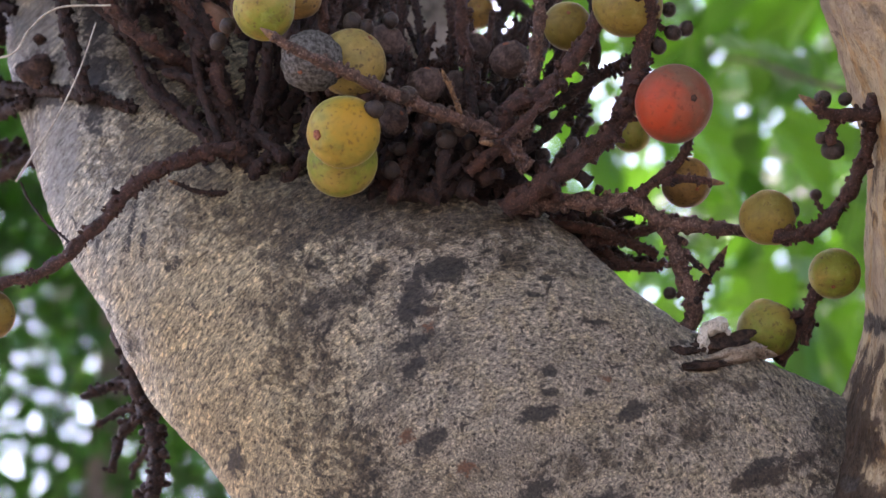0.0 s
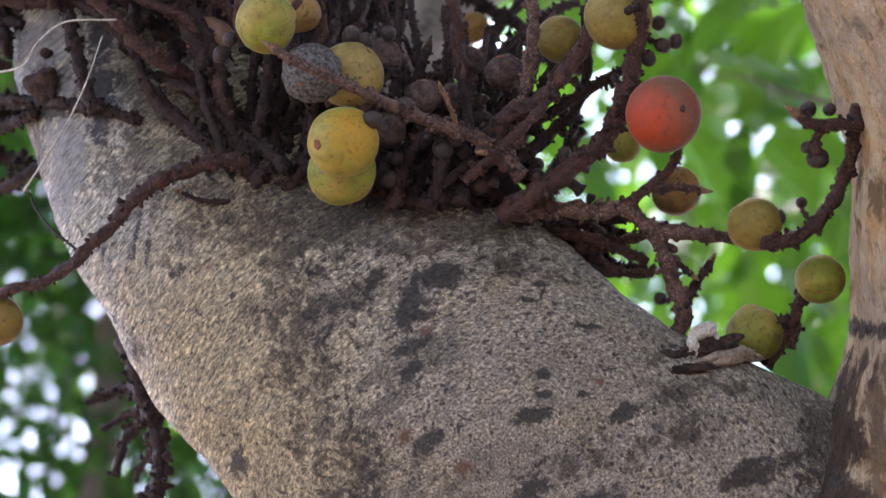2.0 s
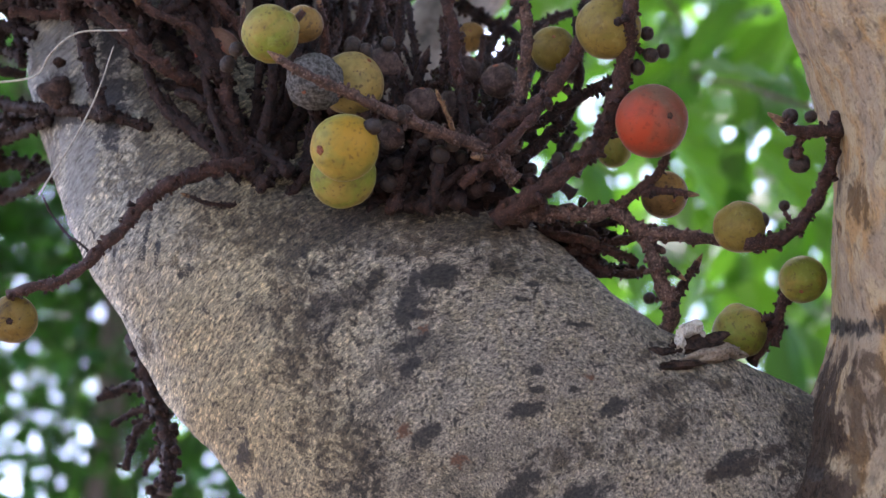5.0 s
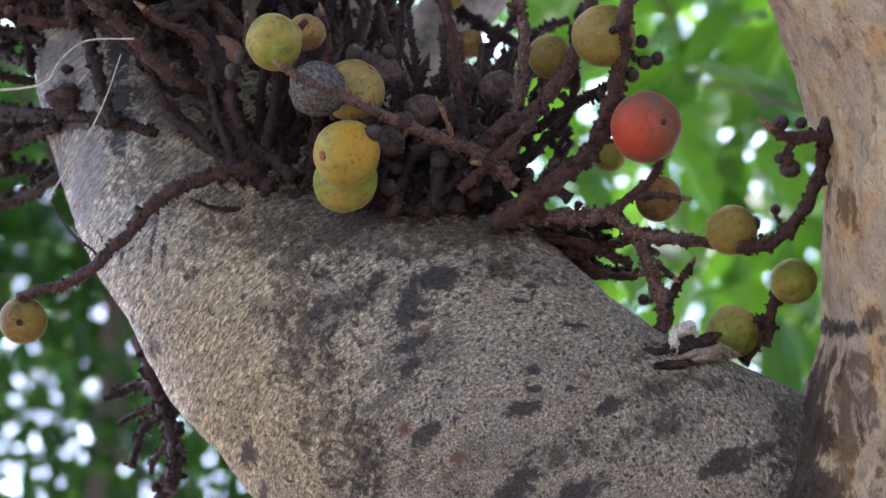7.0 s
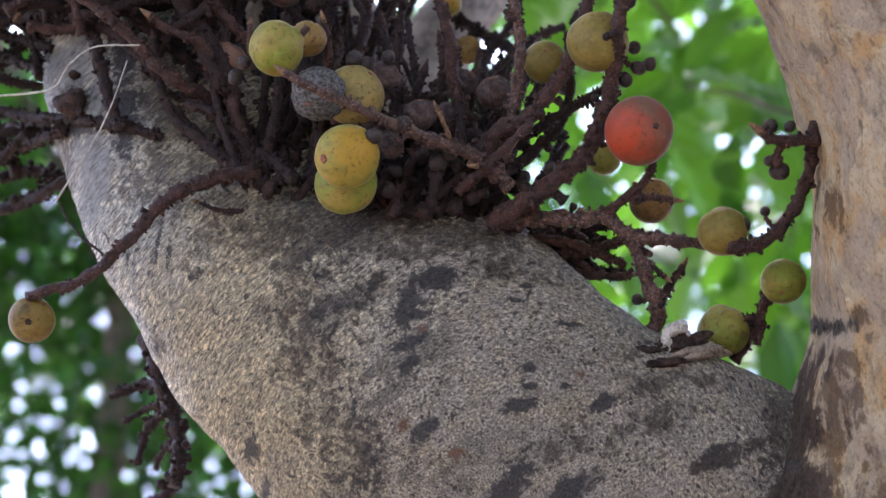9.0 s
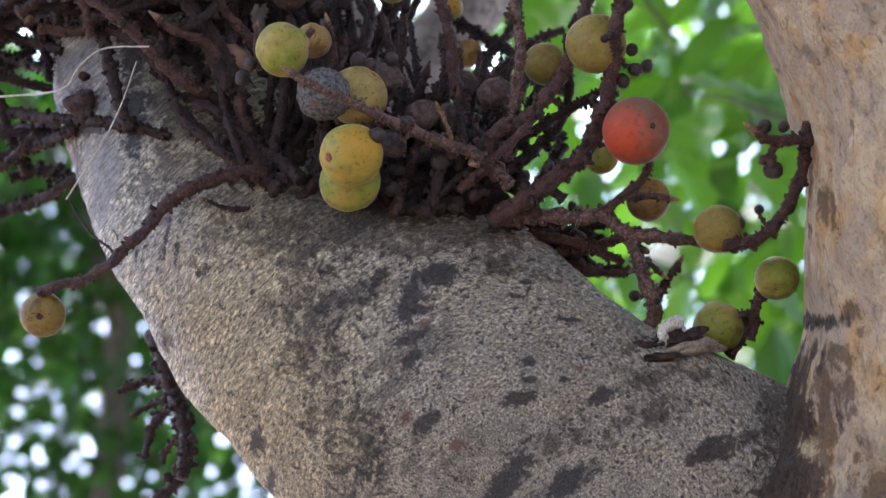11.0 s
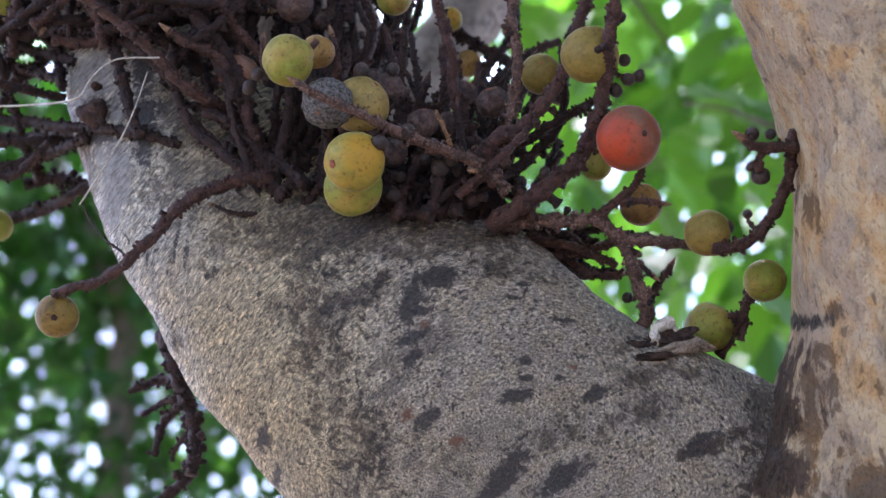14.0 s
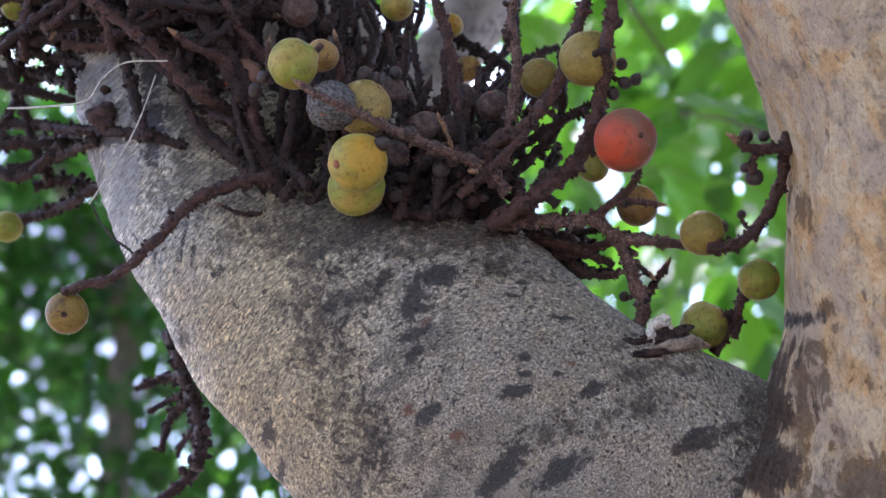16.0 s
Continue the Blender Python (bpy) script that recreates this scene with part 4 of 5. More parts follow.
twig([(0.0277, 0.8711, 1.8725), (0.0316, 0.8642, 1.8856), (0.0489, 0.8592, 1.8937), (0.0636, 0.8516, 1.9085), (0.0733, 0.8430, 1.9235), (0.0798, 0.8360, 1.9426), (0.0851, 0.8293, 1.9611), (0.0865, 0.8214, 1.9827)], 0.0055, 0.0034, B, buds=10, seed=10)
twig([(0.0313, 0.8765, 1.8840), (0.0511, 0.8739, 1.8912), (0.0710, 0.8698, 1.9024), (0.0909, 0.8664, 1.9118)], 0.004, 0.003, B, TWIG_DARK_SHADE, 6, False, 11)
twig([(0.0361, 0.8864, 1.8452), (0.0541, 0.8840, 1.8459), (0.0738, 0.8843, 1.8450), (0.0903, 0.8838, 1.8465), (0.1001, 0.8865, 1.8391), (0.1165, 0.8879, 1.8351), (0.1362, 0.8885, 1.8336), (0.1532, 0.8929, 1.8332)], 0.0055, 0.0036, "grey-brown bowed fruiting branch", TWIG_GREY, 6, False, 12)
twig([(0.1534, 0.8716, 1.8246), (0.1664, 0.8716, 1.8246), (0.1793, 0.8689, 1.8319), (0.1898, 0.8642, 1.8446), (0.1955, 0.8541, 1.8578), (0.1966, 0.8451, 1.8679), (0.1971, 0.8357, 1.8794)], 0.0042, 0.0038, "brown bowed end of a fruiting branch", TWIG, 3, False, 13)
twig([(0.1990, 0.8386, 1.8712), (0.1863, 0.8359, 1.8700), (0.1758, 0.8341, 1.8691), (0.1666, 0.8305, 1.8731)], 0.0042, 0.003, B, TWIG, 3, True, 14)
twig([(0.1820, 0.8393, 1.8694), (0.1772, 0.8417, 1.8628), (0.1784, 0.8436, 1.8574)], 0.003, 0.0026, B, TWIG, 2, False, 15)
twig([(0.0870, 0.8842, 1.8453), (0.0982, 0.8788, 1.8516), (0.1096, 0.8738, 1.8594), (0.1143, 0.8695, 1.8654), (0.1176, 0.8663, 1.8740)], 0.0036, 0.0024, B, TWIG, 4, True, 16)
twig([(0.1030, 0.8762, 1.8526), (0.1157, 0.8721, 1.8523), (0.1281, 0.8726, 1.8510)], 0.0028, 0.002, B, TWIG, 4, True, 17)
twig([(0.1052, 0.8892, 1.8374), (0.1108, 0.8937, 1.8250), (0.1140, 0.8988, 1.8111), (0.1194, 0.9040, 1.8025), (0.1166, 0.9133, 1.7919), (0.1075, 0.9180, 1.7848)], 0.0046, 0.005, B, TWIG_GREY, 7, False, 18)
twig([(0.1186, 0.9074, 1.7992), (0.1256, 0.9059, 1.8121), (0.1341, 0.9030, 1.8259)], 0.0036, 0.0022, B, TWIG, 4, True, 19)
twig([(0.1134, 0.8943, 1.8235), (0.1197, 0.8941, 1.8181), (0.1230, 0.8950, 1.8156)], 0.0022, 0.002, B, TWIG_DARK_SHADE, 2, True, 20)
twig([(0.1633, 0.9293, 1.7799), (0.1730, 0.9183, 1.7955), (0.1778, 0.9100, 1.8065), (0.1809, 0.9053, 1.8136)], 0.004, 0.003, B, TWIG, 5, False, 21)
twig([(0.1743, 0.9217, 1.7861), (0.1760, 0.9172, 1.7986), (0.1641, 0.9153, 1.7979)], 0.003, 0.0026, B, TWIG, 3, False, 22)
twig([(0.0218, 0.8976, 1.8993), (0.0099, 0.8781, 1.9235), (0.0082, 0.8662, 1.9417), (0.0035, 0.8598, 1.9591), (-0.0018, 0.8541, 1.9749), (-0.0052, 0.8472, 1.9938)], 0.0046, 0.0036, B, TWIG, 10, False, 23)
twig([(0.0361, 0.8757, 1.8746), (0.0417, 0.8648, 1.8986), (0.0442, 0.8554, 1.9159), (0.0455, 0.8468, 1.9335), (0.0425, 0.8400, 1.9521), (0.0436, 0.8355, 1.9645), (0.0426, 0.8299, 1.9800)], 0.0042, 0.003, B, TWIG_GREY, 10, True, 24)
twig([(0.0080, 0.8523, 1.8775), (0.0041, 0.8444, 1.8845), (0.0002, 0.8387, 1.8914)], 0.0016, 0.0012, "short twiglet with a pale pointed bud", BUD_TIP, 0, True, 25)
twig([(-0.0584, 0.8691, 1.9190), (-0.0571, 0.8578, 1.9355), (-0.0599, 0.8483, 1.9469)], 0.0032, 0.0022, B, TWIG, 2, True, 26)
twig([(-0.0974, 0.8578, 1.9208), (-0.0995, 0.8522, 1.9363), (-0.0991, 0.8494, 1.9438)], 0.0022, 0.0016, B, TWIG, 1, True, 27)
twig([(0.0306, 0.8598, 1.8568), (0.0279, 0.8530, 1.8609), (0.0207, 0.8479, 1.8603)], 0.0028, 0.002, "stubby twig with amber buds", TWIG, 5, True, 28)
twig([(0.1796, 0.8707, 1.8326), (0.1767, 0.8710, 1.8377), (0.1746, 0.8704, 1.8423)], 0.0014, 0.0012, "short brown twiglet with one figlet", TWIG, 0, False, 29)
twig([(0.0953, 0.8419, 1.9208), (0.1044, 0.8434, 1.9165), (0.1118, 0.8461, 1.9178)], 0.0018, 0.0014, "short brown twiglet crowded with figlets", TWIG, 2, False, 30)
twig([(0.0953, 0.8443, 1.9140), (0.0991, 0.8457, 1.9103), (0.1024, 0.8463, 1.9085)], 0.0018, 0.0014, "short brown twiglet crowded with figlets", TWIG, 1, False, 31)
rnd = random.Random(41)
# thin twigs that close the gaps far back in the tuft and beside the limb's edge
for k, pts in enumerate(([(0.0198, 0.9798, 1.9657), (0.0318, 0.9812, 1.9910), (0.0481, 0.9825, 2.0167), (0.0526, 0.9900, 2.0547)], [(0.0091, 0.9991, 2.0297), (0.0313, 0.9864, 2.0061), (0.0477, 0.9806, 1.9927), (0.0675, 0.9798, 1.9657)],
                         [(0.0313, 0.9992, 1.9710), (0.0425, 0.9928, 1.9885), (0.0578, 0.9966, 2.0072), (0.0791, 1.0023, 2.0208)], [(0.0463, 0.9552, 1.9457), (0.0539, 0.9580, 1.9671), (0.0579, 0.9595, 1.9922)],
                         [(0.0749, 0.9527, 1.9525), (0.0810, 0.9543, 1.9773), (0.0852, 0.9634, 2.0107)], [(-0.2853, 0.9813, 2.0201), (-0.2609, 0.9768, 2.0032), (-0.2259, 0.9528, 1.9813)],
                         [(-0.2702, 0.9928, 1.9885), (-0.2479, 0.9781, 1.9997), (-0.2261, 0.9450, 2.0028)], [(-0.2575, 0.9774, 2.0307), (-0.2435, 0.9672, 2.0002), (-0.2319, 0.9496, 1.9609)],
                         [(-0.3008, 1.0082, 2.0047), (-0.2703, 0.9900, 1.9962), (-0.2319, 0.9478, 1.9659)], [(-0.2743, 0.9762, 2.0342), (-0.2536, 0.9724, 2.0154), (-0.2242, 0.9398, 1.9879)])):
    twig(pts, 0.0045, 0.0032, "thin dark twig in the shade of the tuft", TWIG_DARK_SHADE, 6, False, 2100 + k)
# the brown tangle behind the limb's shoulder
for k, pts in enumerate(([(0.0519, 0.9120, 1.8449), (0.0701, 0.9080, 1.8415), (0.0885, 0.9100, 1.8358), (0.1037, 0.9144, 1.8296)], [(0.0588, 0.9201, 1.8373), (0.0788, 0.9149, 1.8370), (0.0987, 0.9100, 1.8416), (0.1102, 0.9074, 1.8431)],
                         [(0.0625, 0.9195, 1.8535), (0.0808, 0.9218, 1.8326), (0.0925, 0.9244, 1.8256)], [(0.0555, 0.9184, 1.8421), (0.0757, 0.9228, 1.8300), (0.1008, 0.9221, 1.8261), (0.1090, 0.9183, 1.8276)],
                         [(0.0757, 0.9155, 1.8500), (0.0855, 0.9137, 1.8402), (0.0958, 0.9116, 1.8314)])):
    twig(pts, 0.0036, 0.0028, "short brown twig behind the limb's shoulder", TWIG, 7, False, 2300 + k)
# hanging rootlets under the limb
for pts, r in (([(-0.1683, 0.9922, 1.8147), (-0.1601, 1.0190, 1.7994), (-0.1558, 1.0384, 1.7755), (-0.1544, 1.0573, 1.7528), (-0.1623, 1.0623, 1.7392), (-0.1787, 1.0666, 1.7272)], 0.0065),
               ([(-0.1619, 1.0203, 1.7961), (-0.1776, 1.0306, 1.7968), (-0.1939, 1.0329, 1.7907)], 0.0045),
               ([(-0.1572, 1.0246, 1.7843), (-0.1721, 1.0396, 1.7721), (-0.1774, 1.0464, 1.7534)], 0.0042),
               ([(-0.1618, 1.0246, 1.7843), (-0.1758, 1.0359, 1.7822), (-0.1859, 1.0378, 1.7772)], 0.003),
               ([(-0.1546, 1.0319, 1.7641), (-0.1648, 1.0452, 1.7568), (-0.1662, 1.0479, 1.7494)], 0.003)):
    twig(pts, r, r * 0.6, "dark hanging twig under the limb", TWIG_DARK_SHADE, 5, False, rnd.randrange(999), "hanging twigs")
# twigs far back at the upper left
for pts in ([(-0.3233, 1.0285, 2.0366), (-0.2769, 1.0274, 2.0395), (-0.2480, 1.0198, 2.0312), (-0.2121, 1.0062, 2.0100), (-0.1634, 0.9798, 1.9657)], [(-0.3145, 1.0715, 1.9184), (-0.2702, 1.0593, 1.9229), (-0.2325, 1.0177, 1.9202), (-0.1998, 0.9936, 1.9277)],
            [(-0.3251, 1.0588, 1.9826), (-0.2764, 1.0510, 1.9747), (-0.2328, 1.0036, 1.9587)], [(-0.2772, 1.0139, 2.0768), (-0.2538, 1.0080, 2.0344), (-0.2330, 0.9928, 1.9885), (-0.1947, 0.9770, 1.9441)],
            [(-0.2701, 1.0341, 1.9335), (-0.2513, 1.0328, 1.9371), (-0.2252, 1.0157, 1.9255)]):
    twig(pts, 0.005, 0.0034, "dark shaded twig behind the limb", TWIG_DARK_SHADE, 6, False, rnd.randrange(999))

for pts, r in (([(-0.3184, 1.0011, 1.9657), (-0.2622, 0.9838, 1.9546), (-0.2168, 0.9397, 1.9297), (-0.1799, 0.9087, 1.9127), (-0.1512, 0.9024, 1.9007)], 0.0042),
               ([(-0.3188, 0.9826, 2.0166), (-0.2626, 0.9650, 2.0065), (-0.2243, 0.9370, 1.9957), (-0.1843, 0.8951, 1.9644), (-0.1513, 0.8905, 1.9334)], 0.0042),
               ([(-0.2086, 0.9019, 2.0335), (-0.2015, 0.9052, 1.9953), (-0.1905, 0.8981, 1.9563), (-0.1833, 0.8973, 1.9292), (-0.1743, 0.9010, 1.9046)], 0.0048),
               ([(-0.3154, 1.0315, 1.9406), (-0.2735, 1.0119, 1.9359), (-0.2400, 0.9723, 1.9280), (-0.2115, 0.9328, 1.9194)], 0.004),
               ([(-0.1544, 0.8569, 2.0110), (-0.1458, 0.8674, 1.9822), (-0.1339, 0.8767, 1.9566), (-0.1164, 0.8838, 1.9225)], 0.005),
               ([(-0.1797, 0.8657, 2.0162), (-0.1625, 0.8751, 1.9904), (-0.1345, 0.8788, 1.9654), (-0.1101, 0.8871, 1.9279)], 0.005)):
    twig(pts, r, r * 0.85, "stout dark shaded branch beside the limb", TWIG_DARK_SHADE, 6, False, rnd.randrange(999))
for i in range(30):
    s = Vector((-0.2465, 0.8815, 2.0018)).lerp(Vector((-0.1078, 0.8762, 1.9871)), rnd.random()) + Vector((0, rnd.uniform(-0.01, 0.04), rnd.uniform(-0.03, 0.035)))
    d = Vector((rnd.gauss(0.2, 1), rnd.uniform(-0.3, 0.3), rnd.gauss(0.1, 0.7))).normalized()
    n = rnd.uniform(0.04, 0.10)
    twig([s - d * n * 0.5, s + Vector((rnd.gauss(0, .008), rnd.gauss(0, .008), rnd.gauss(0, .008))), s + d * n * 0.5], 0.0038, 0.0028, "dark knobbly twig over the limb", TWIG_DARK_SHADE if rnd.random() < 0.7 else TWIG, 4, rnd.random() < 0.3, i + 1200)
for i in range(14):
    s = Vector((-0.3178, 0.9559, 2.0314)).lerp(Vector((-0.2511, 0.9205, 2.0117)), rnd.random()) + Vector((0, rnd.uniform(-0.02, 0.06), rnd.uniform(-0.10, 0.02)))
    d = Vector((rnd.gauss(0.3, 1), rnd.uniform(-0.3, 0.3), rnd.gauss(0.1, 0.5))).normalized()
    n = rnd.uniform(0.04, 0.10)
    twig([s - d * n * 0.5, s + Vector((rnd.gauss(0, .01), rnd.gauss(0, .01), rnd.gauss(0, .01))), s + d * n * 0.5], 0.0042, 0.003, "dark shaded twig beside the limb", TWIG_DARK_SHADE, 4, False, i + 1500)
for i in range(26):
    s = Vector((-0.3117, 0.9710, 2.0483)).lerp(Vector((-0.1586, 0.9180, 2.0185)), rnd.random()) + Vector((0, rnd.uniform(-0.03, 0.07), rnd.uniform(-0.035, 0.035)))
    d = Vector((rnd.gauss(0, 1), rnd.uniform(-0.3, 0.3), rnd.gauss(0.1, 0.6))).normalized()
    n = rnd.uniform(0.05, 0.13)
    twig([s - d * n * 0.5, s + Vector((rnd.gauss(0, .01), rnd.gauss(0, .01), rnd.gauss(0, .01))), s + d * n * 0.5], 0.0042, 0.003, "dark shaded twig behind the limb", TWIG_DARK_SHADE, 4, False, i + 800)

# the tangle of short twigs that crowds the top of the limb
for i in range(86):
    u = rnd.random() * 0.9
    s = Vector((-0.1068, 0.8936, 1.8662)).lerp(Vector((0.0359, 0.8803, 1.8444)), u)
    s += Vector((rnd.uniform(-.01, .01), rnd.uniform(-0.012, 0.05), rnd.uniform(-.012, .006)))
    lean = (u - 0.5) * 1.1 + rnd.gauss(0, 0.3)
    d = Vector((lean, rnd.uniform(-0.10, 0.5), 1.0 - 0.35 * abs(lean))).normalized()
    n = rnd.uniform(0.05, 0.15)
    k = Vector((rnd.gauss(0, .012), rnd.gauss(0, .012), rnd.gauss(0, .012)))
    twig([s, s + d * n * 0.5 + k, s + d * n], rnd.uniform(0.003, 0.005), rnd.uniform(0.002, 0.003), "dark knobbly twig in the crowded tuft", TWIG_DARK_SHADE if rnd.random() < 0.75 else TWIG, 5, rnd.random() < 0.4, i + 100, "tuft of twigs", 0.8)
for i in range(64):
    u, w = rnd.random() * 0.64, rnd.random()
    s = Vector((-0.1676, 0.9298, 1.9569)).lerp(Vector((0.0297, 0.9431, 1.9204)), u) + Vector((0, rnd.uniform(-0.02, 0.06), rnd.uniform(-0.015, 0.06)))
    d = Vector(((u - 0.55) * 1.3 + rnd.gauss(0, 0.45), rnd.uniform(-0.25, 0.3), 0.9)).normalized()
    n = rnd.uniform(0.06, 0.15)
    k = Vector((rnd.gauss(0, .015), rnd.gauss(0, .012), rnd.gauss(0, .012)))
    twig([s, s + d * n * 0.5 + k, s + d * n], rnd.uniform(0.0032, 0.005), rnd.uniform(0.002, 0.003), "dark knobbly twig in the crowded tuft", TWIG_DARK_SHADE if rnd.random() < 0.6 else TWIG, 5, rnd.random() < 0.3, i + 500, "tuft of twigs", 0.8)
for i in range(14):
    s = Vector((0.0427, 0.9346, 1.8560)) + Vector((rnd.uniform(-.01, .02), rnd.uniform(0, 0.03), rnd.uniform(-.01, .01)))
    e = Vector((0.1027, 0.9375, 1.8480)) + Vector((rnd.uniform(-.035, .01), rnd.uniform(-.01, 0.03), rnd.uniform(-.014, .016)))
    twig([s, s.lerp(e, 0.5) + Vector((0, 0, rnd.uniform(-.008, .008))), e], 0.0042, 0.0032, "dark knobbly twig in the crowded tuft", TWIG_DARK_SHADE, 4, False, i + 300, "tuft of twigs")
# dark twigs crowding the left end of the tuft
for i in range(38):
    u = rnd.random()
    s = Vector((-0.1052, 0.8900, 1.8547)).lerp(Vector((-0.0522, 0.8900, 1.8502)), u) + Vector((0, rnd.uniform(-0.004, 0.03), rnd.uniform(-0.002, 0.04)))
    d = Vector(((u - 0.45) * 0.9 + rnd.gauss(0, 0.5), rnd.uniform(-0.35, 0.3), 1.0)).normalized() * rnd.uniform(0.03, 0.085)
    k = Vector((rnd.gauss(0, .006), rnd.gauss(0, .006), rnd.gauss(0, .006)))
    twig([s, s + d * 0.5 + k, s + d], rnd.uniform(0.0032, 0.0048), rnd.uniform(0.002, 0.003), "dark knobbly twig in the crowded tuft", TWIG_DARK_SHADE, 4, False, i + 3100, "tuft of twigs", 0.8)
twig([(-0.1652, 0.9850, 1.8138), (-0.1601, 0.9850, 1.7953), (-0.1525, 0.9850, 1.7737), (-0.1443, 0.9850, 1.7509), (-0.1454, 0.9850, 1.7240)], 0.0062, 0.0048, "dark hanging twig under the limb", TWIG_DARK_SHADE, 9, False, 61, "hanging twigs")
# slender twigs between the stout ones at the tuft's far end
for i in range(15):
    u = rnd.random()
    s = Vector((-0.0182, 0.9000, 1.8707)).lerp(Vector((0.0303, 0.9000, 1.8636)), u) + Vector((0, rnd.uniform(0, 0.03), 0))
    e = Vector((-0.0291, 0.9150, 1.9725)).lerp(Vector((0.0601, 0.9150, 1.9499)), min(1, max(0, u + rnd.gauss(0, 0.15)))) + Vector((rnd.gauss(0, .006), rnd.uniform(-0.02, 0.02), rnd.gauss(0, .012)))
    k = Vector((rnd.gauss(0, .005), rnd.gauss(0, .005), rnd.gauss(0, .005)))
    twig([s, s.lerp(e, 0.55) + k, e], rnd.uniform(0.0026, 0.0036), rnd.uniform(0.0016, 0.0024), "slender knobbly twig in the crowded tuft", TWIG if rnd.random() < 0.4 else TWIG_DARK_SHADE, 5, rnd.random() < 0.4, i + 3500, "tuft of twigs")
# knobs added to fill the tuft's black cavity, its shade in their colour
core = thing("tuft_shade_core", "dark knobs added as the shaded core of the tuft", "burr", at=(-0.0371, 0.8993, 1.8712))
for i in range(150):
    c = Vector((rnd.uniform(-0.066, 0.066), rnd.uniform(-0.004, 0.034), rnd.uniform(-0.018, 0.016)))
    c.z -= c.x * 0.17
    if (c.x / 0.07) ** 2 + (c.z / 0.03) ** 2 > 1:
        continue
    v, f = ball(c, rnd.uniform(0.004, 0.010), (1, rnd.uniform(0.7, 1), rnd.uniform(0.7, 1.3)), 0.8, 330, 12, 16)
    mesh_object("knob", v, f, TWIG_DARK_SHADE, core)

# ---- pale dry straws ----
for pts, r in (([(-0.2040, 0.8864, 1.8570), (-0.1953, 0.8776, 1.8664), (-0.1820, 0.8687, 1.8851), (-0.1719, 0.8599, 1.9035), (-0.1640, 0.8513, 1.9241)], 0.0005),
               ([(-0.2512, 0.8626, 1.9078), (-0.2330, 0.8624, 1.9083), (-0.2054, 0.8593, 1.9108), (-0.1959, 0.8534, 1.9213), (-0.1822, 0.8490, 1.9304), (-0.1572, 0.8486, 1.9315)], 0.0006)):
    line = spline(pts, 0.003)
    v, f = tube(line, lambda t: r * (1.1 - 0.3 * t), 6, 0.1)
    tagged(mesh_object("straw", v, f, STEM_PALE), "thin pale dry straw caught on a twig", "straw")

# ---- broken stub on the limb ----
stub = thing("broken_stub", "torn pale bark stub of a lost branch on the limb", "stub", at=(0.1312, 0.9085, 1.7814))
S0 = Vector(stub.location)


def at_stub(ob):
    ob.matrix_parent_inverse = Matrix.Translation(-S0)
    return ob


def lump(centre, size, squash, axis, material, name, label="", freq=170, rough=0.55):
    v, f = ball(centre, size, squash, rough, freq, 24, 36, axis)
    return at_stub(mesh_object(name, v, f, material, stub, label))


lump((0.1226, 0.8980, 1.7812), 0.0065, (0.42, 0.5, 1.0), (-0.05, -0.2, 1), CHIP, "chip", "white torn wood chip", 260)
lump((0.1278, 0.8958, 1.7873), 0.0062, (0.6, 0.5, 0.95), (1, 0, 0.25), CHIP, "chip", "", 280)
lump((0.1336, 0.9016, 1.7859), 0.0039, (0.6, 0.6, 1.0), (0.6, 0, -0.9), CHIP, "chip", "", 300)
lump((0.1203, 0.9000, 1.7757), 0.0033, (0.6, 0.6, 1.0), (0.3, 0, -0.9), CHIP, "chip", "", 300)
# solid lumps in place of the hollow, its shade in their dark brown
lump((0.1093, 0.8972, 1.7747), 0.0095, (0.34, 0.3, 1.0), (1, 0, 0.05), HOLLOW_SHADE, "hollow", "dark lump standing for a shaded rotten hollow", 200)
lump((0.1313, 0.9008, 1.7794), 0.0145, (0.42, 0.3, 1.0), (1, 0, 0.12), HOLLOW_SHADE, "hollow", "", 160)
lump((0.1209, 0.8925, 1.7669), 0.0110, (0.22, 0.3, 1.0), (1, 0, 0.1), HOLLOW_SHADE, "hollow", "", 200)
lump((0.1363, 0.8985, 1.7738), 0.0156, (0.24, 0.3, 1.0), (1, 0.2, 0.3), LIP, "lip", "curled tan bark lip", 130, 0.5)
lump((0.1480, 0.9043, 1.7786), 0.0085, (0.35, 0.4, 1.0), (1, 0.3, -0.3), LIP, "lip", "", 170, 0.5)

# ---- trees behind ----
def leaf_quads(verts, faces, p, d, up, size):
    """One leaf: a pointed, folded blade of six faces."""
    s = d.cross(up)
    if s.length < 1e-3:
        s = d.orthogonal()
    s.normalize()
    nrm = s.cross(d)
    o = len(verts)
    prof = ((0.0, 0.02), (0.25, 0.2), (0.55, 0.23), (0.85, 0.1), (1.0, 0.0))
    for t, w in prof:
        c = p + d * (size * t) - nrm * (size * 0.18 * t * t)
        verts.extend((c - s * (w * size) + nrm * (w * size * 0.35), c, c + s * (w * size) + nrm * (w * size * 0.35)))
    for i in range(4):
        a = o + i * 3
        faces.extend(((a, a + 1, a + 4, a + 3), (a + 1, a + 2, a + 5, a + 4)))


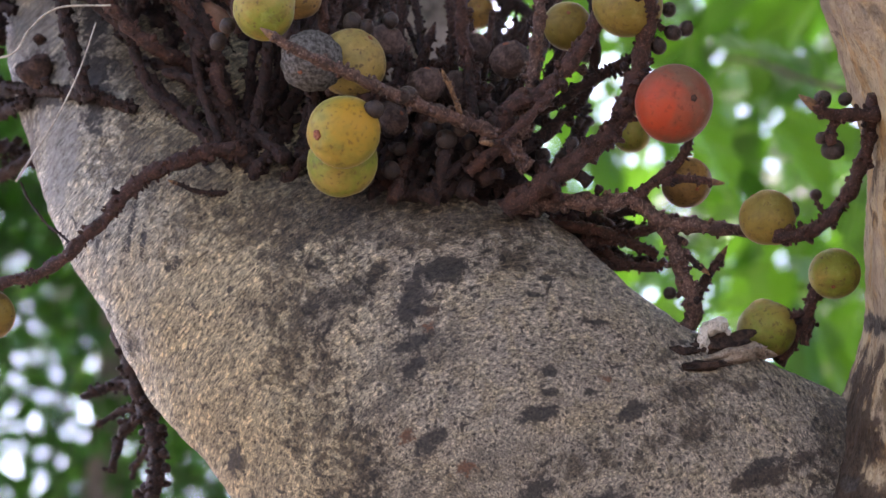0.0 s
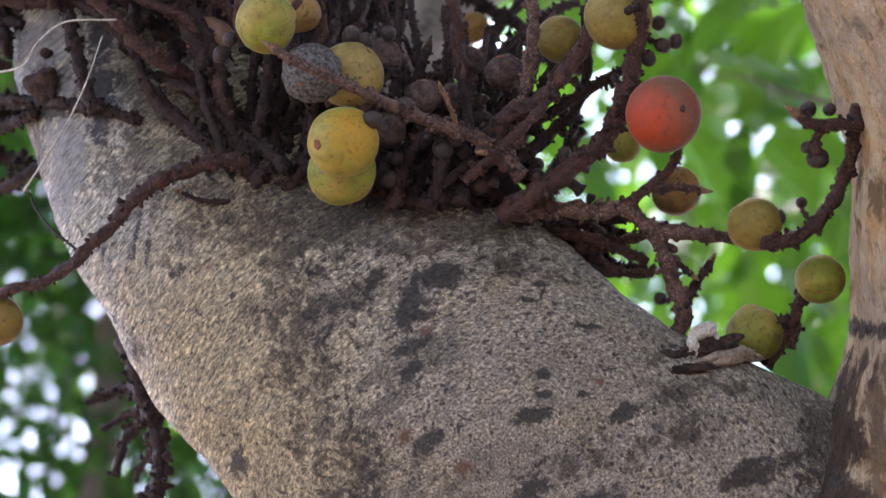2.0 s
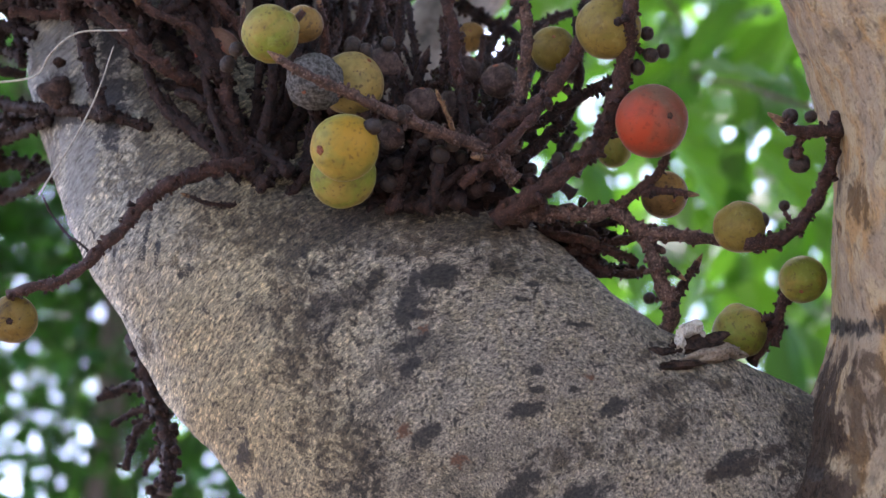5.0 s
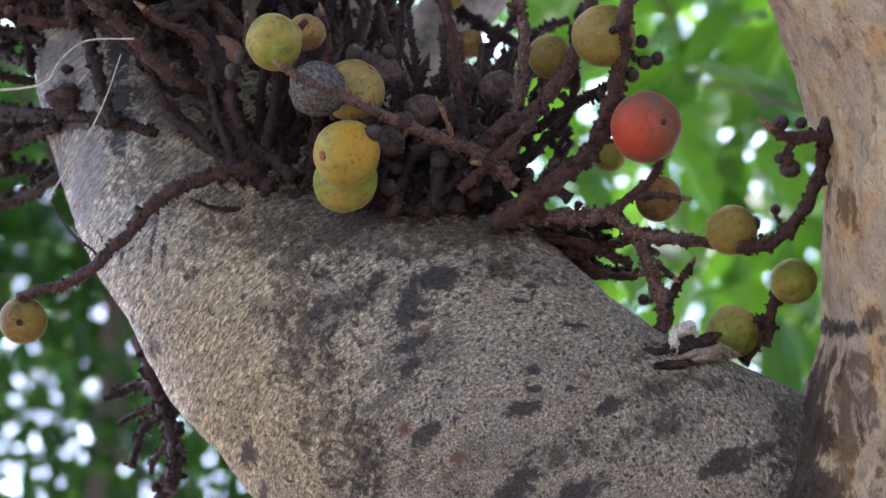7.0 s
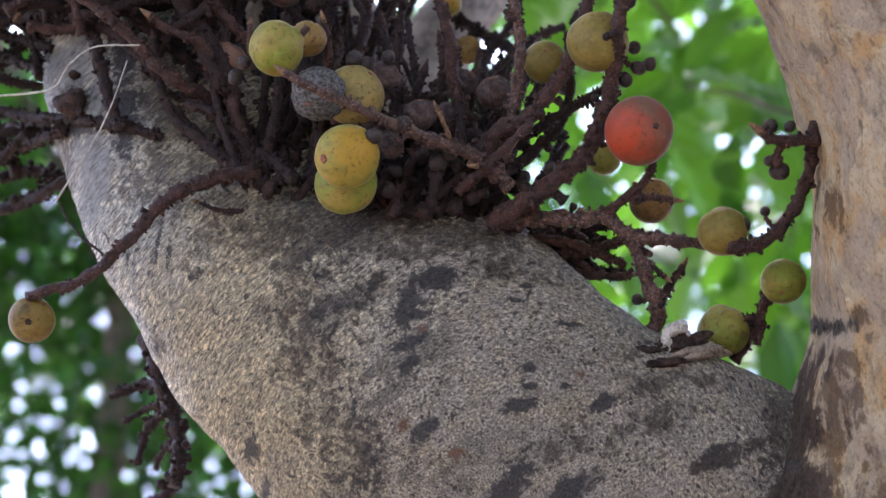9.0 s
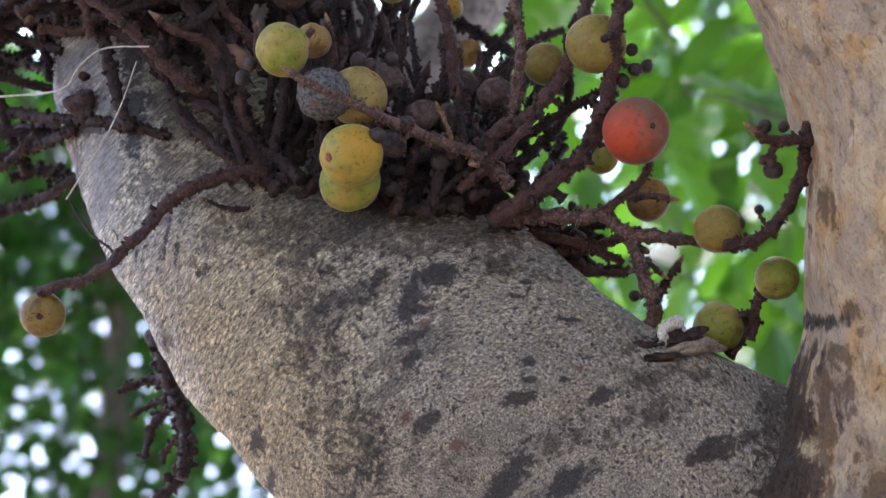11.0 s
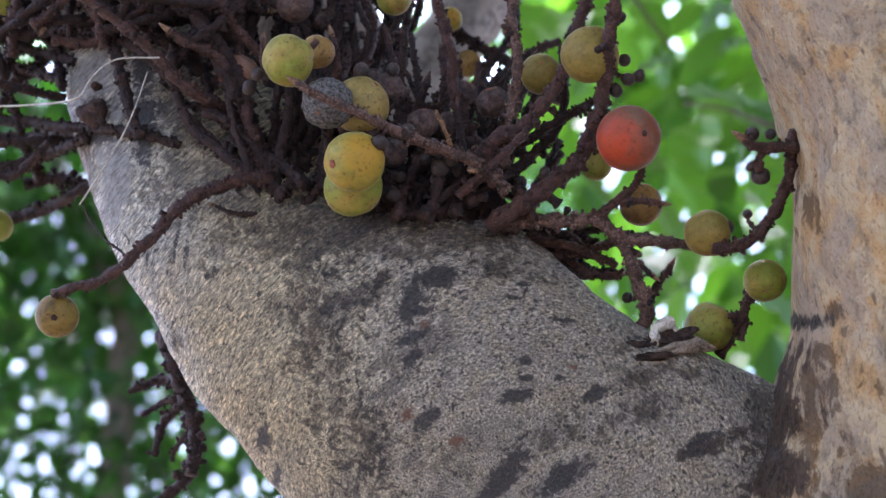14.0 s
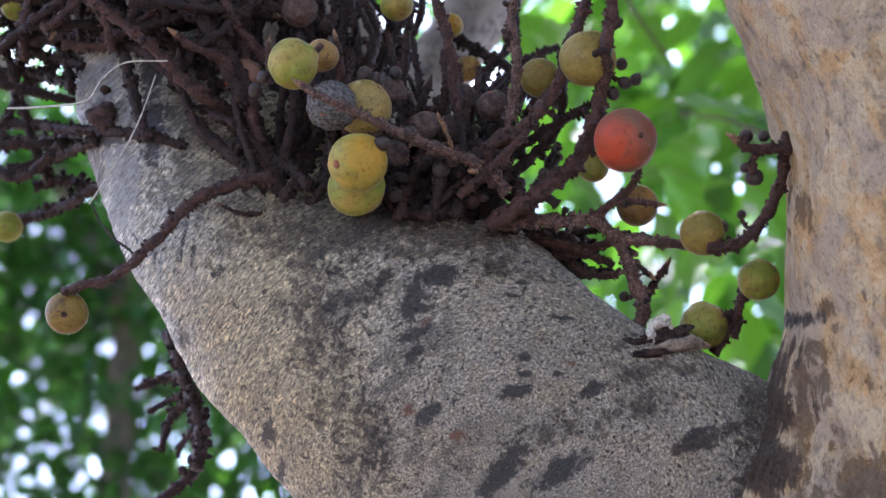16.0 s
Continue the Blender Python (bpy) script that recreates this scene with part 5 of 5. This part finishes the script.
def crown(name, centre, size, count, leaf, material, parent, seed, label="", sparse=0.0, gaps=()):
    r = random.Random(seed)
    verts, faces = [], []
    c = Vector(centre)
    made = 0
    while made < count:
        q = Vector((r.uniform(-1, 1), r.uniform(-1, 1), r.uniform(-1, 1)))
        if q.length > 1:
            continue
        p = c + Vector((q.x * size[0], q.y * size[1], q.z * size[2]))
        if noise.noise(p * 1.7 + Vector((seed, 0, 0))) < sparse:
            continue
        if any((p - Vector(g)).length < w for g, w in gaps):
            continue
        made += 1
        d = Vector((r.gauss(0, 1), r.gauss(0, 1), r.gauss(-0.5, 0.6))).normalized()
        up = Vector((r.gauss(0, .5), r.gauss(0, .5), 1))
        leaf_quads(verts, faces, p, d, up, leaf * r.uniform(0.6, 1.25))
    ob = mesh_object(name, verts, faces, material, parent, label, smooth=False)
    ob["kind"] = "stuff"
    return ob


def tree_behind(at, height, lean, radius, crowns, label, seed, sparse=-0.2, gaps=()):
    root = thing("tree", label, "tree", "trees behind", at)
    inv = Matrix.Translation(-Vector(at))
    r = random.Random(seed)
    base = Vector(at)
    topv = base + Vector((lean[0], lean[1], height))
    mid = base.lerp(topv, 0.5) + Vector((r.uniform(-.1, .1), r.uniform(-.1, .1), 0))
    v, f = tube(spline([base, mid, topv], 0.15), lambda t: radius * (1 - 0.65 * t), 14, 0.1, 6)
    mesh_object("trunk", v, f, BARK_FAR_SHADED, root).matrix_parent_inverse = inv
    for c, size, n, leaf, mat in crowns:
        e = Vector(c)
        s = base.lerp(topv, r.uniform(0.5, 0.8))
        v, f = tube(spline([s, s.lerp(e, 0.5) + Vector((0, 0, 0.2)), e], 0.1), lambda t: radius * 0.4 * (1 - 0.8 * t), 8, 0.1, 10)
        mesh_object("branch", v, f, BARK_FAR_SHADED, root).matrix_parent_inverse = inv
        crown("crown", c, size, n, leaf, mat, root, r.randrange(9999), sparse=sparse, gaps=gaps).matrix_parent_inverse = inv
    return root


# crowns above the view, added to block light from the zenith
crown_own = crown("crown", (0.8, 2.3, 4.3), (1.8, 1.6, 0.6), 2300, 0.2, LEAF_BRIGHT, tree, 77, "dense green crown added overhead, out of view")
keep_place(crown_own)
keep_place(crown("crown", (0.1, 0.6, 4.6), (1.9, 1.5, 0.45), 2300, 0.2, LEAF_BRIGHT, tree, 79, "dense green crown added overhead, out of view"))
keep_place(crown("crown", (-0.9, 1.9, 4.2), (1.1, 1.0, 0.6), 1100, 0.2, LEAF_BRIGHT, tree, 78, "dense green crown added overhead, out of view"))
tree_behind((-1.0, 5.5, 0), 5.5, (0.05, 0.3), 0.075, [((-1.2, 6.2, 3.2), (2.1, 1.0, 1.6), 22500, 0.08, LEAF_DARK), ((-2.2, 5.0, 5.4), (2.0, 2.0, 0.9), 1500, 0.16, LEAF_DARK)],
            "slender tree with dense dark green leaves", 11, sparse=-1.0)
dense = Vector((-1.2656, 5.6000, 3.8684))
tree_behind((-1.9, 6.2, 0), 4.8, (0.2, 0.2), 0.06, [(tuple(dense), (0.55, 0.4, 0.42), 850, 0.08, LEAF_DARK)], "slender tree with dense dark green leaves", 21, sparse=-1.0)
tree_behind((1.9, 3.6, 0), 4.6, (0.1, 0.2), 0.05, [((0.85, 3.0, 2.75), (0.8, 0.8, 0.85), 900, 0.15, LEAF_BRIGHT), ((1.6, 4.0, 4.4), (1.6, 1.6, 0.7), 700, 0.17, LEAF_BRIGHT)],
            "young tree with large bright green leaves", 12, gaps=(((0.2167, 2.7774, 2.6406), 0.13), ((0.1994, 2.7378, 2.7495), 0.11), ((0.1639, 2.7544, 2.7038), 0.08), ((0.4329, 2.7909, 2.6036), 0.1)))
tree_behind((1.9, 8.8, 0), 7.0, (0.1, 0.3), 0.16, [((0.6, 8.0, 4.6), (3.6, 1.0, 2.3), 12500, 0.13, LEAF_BRIGHT)], "tall tree with bright green leaves", 13, gaps=(((0.5604, 7.4030, 4.5507), 0.14), ((0.5155, 7.2999, 4.8340), 0.11), ((0.4231, 7.3432, 4.7153), 0.09), ((1.1231, 7.4381, 4.4544), 0.12)))
# two trees out of view behind the camera, added to cut sky light
tree_behind((-6.0, -7.0, 0), 6.0, (0.3, 0.3), 0.15, [((-5.0, -6.0, 5.0), (2.6, 3.0, 1.2), 1200, 0.22, LEAF_DARK)], "unseen spreading tree with dark green leaves, added to block light", 14)
tree_behind((2.6, -3.0, 0), 5.6, (-0.6, 0.5), 0.15, [((1.8, -1.4, 5.2), (2.6, 2.4, 0.7), 5000, 0.24, LEAF_DARK), ((0.4, -3.4, 5.3), (3.2, 1.8, 0.6), 3500, 0.24, LEAF_DARK), ((-1.2, -1.2, 5.4), (2.4, 2.2, 0.6), 4500, 0.24, LEAF_DARK),
                                                      ((0.6, -6.8, 4.4), (4.5, 1.2, 1.8), 1600, 0.24, LEAF_DARK)], "unseen spreading tree with dark green leaves, added to block light", 15)

# ---- nearer sprays of the young tree, seen past the figs ----
spray = thing("leafy_branch", "thin brown branch with large glossy green leaves", "branch", at=(0.3428, 1.9037, 2.4095))
P0 = Vector(spray.location)


def on_spray(ob):
    ob.matrix_parent_inverse = Matrix.Translation(-P0)
    return ob


def big_leaf(base, tip, wide, material, seed):
    """A single broad leaf with a midrib fold and a wavy edge."""
    b, t = Vector(base), Vector(tip)
    d = (t - b)
    n = d.length
    d.normalize()
    r = random.Random(seed)
    up = Vector((r.uniform(-0.4, 0.4), r.uniform(-0.9, -0.3), 1)).normalized()
    side = d.cross(up).normalized()
    up = side.cross(d)
    verts, faces = [], []
    for i in range(15):
        k = i / 14
        w = wide * math.sin(math.pi * k ** 0.8) ** 0.8 * (1 - 0.25 * k) if 0 < i < 14 else 0.001
        c = b + d * (n * k) - up * (0.14 * n * k * k)
        for j in range(-3, 4):
            q = j / 3
            verts.append(c + side * (w * q) + up * (abs(q) * w * 0.3 + 0.006 * math.sin(i * 1.3 + j)))
    for i in range(14):
        for j in range(6):
            a = i * 7 + j
            faces.append((a, a + 1, a + 8, a + 7))
    return on_spray(mesh_object("leaf", verts, faces, material, spray))


for k, (a, b, w) in enumerate((((0.2622, 1.8090, 2.3775), (0.3605, 1.7655, 2.3507), 0.022), ((0.3661, 1.8794, 2.4763), (0.3234, 1.8803, 2.4739), 0.018), ((0.3434, 1.8632, 2.5210), (0.2896, 1.8290, 2.4687), 0.016),
                               ((0.2825, 1.9773, 2.4998), (0.2379, 1.9782, 2.4972), 0.022), ((0.3489, 1.8830, 2.1740), (0.3867, 1.8477, 2.1249), 0.016), ((0.1651, 1.7788, 2.4604), (0.0916, 1.7002, 2.3840), 0.035),
                               ((0.2865, 2.1091, 2.4301), (0.3295, 2.0457, 2.3118), 0.035), ((0.3499, 2.0504, 2.2989), (0.2633, 1.9710, 2.2246), 0.03), ((0.3426, 2.1802, 2.5271), (0.3077, 2.1213, 2.3966), 0.04),
                               ((0.3933, 2.1091, 2.4301), (0.4251, 2.0457, 2.3118), 0.035), ((0.2541, 2.1293, 2.6670), (0.2871, 2.0577, 2.5712), 0.03), ((0.3560, 2.0970, 2.1708), (0.3020, 2.0157, 2.1019), 0.03),
                               ((0.0840, 1.9519, 2.5696), (0.1198, 1.8880, 2.4528), 0.04), ((0.1587, 2.0504, 2.5913), (0.1591, 1.9872, 2.4727), 0.035))):
    big_leaf(a, b, w, LEAF_SKY_SHEEN if k < 5 else LEAF_BRIGHT, k)
for pts, r in (([(0.4156, 1.8266, 2.3290), (0.3610, 1.8656, 2.3682), (0.3329, 1.9064, 2.4021), (0.2865, 1.9490, 2.4314)], 0.0028), ([(0.2075, 1.9330, 2.6214), (0.2361, 1.9519, 2.5696), (0.2552, 1.9613, 2.5437), (0.2825, 1.9731, 2.5114)], 0.003)):
    v, f = tube(spline(pts, 0.02), lambda t: r * (1 - 0.4 * t), 8, 0.2, 60)
    on_spray(mesh_object("stem", v, f, TWIG, spray))
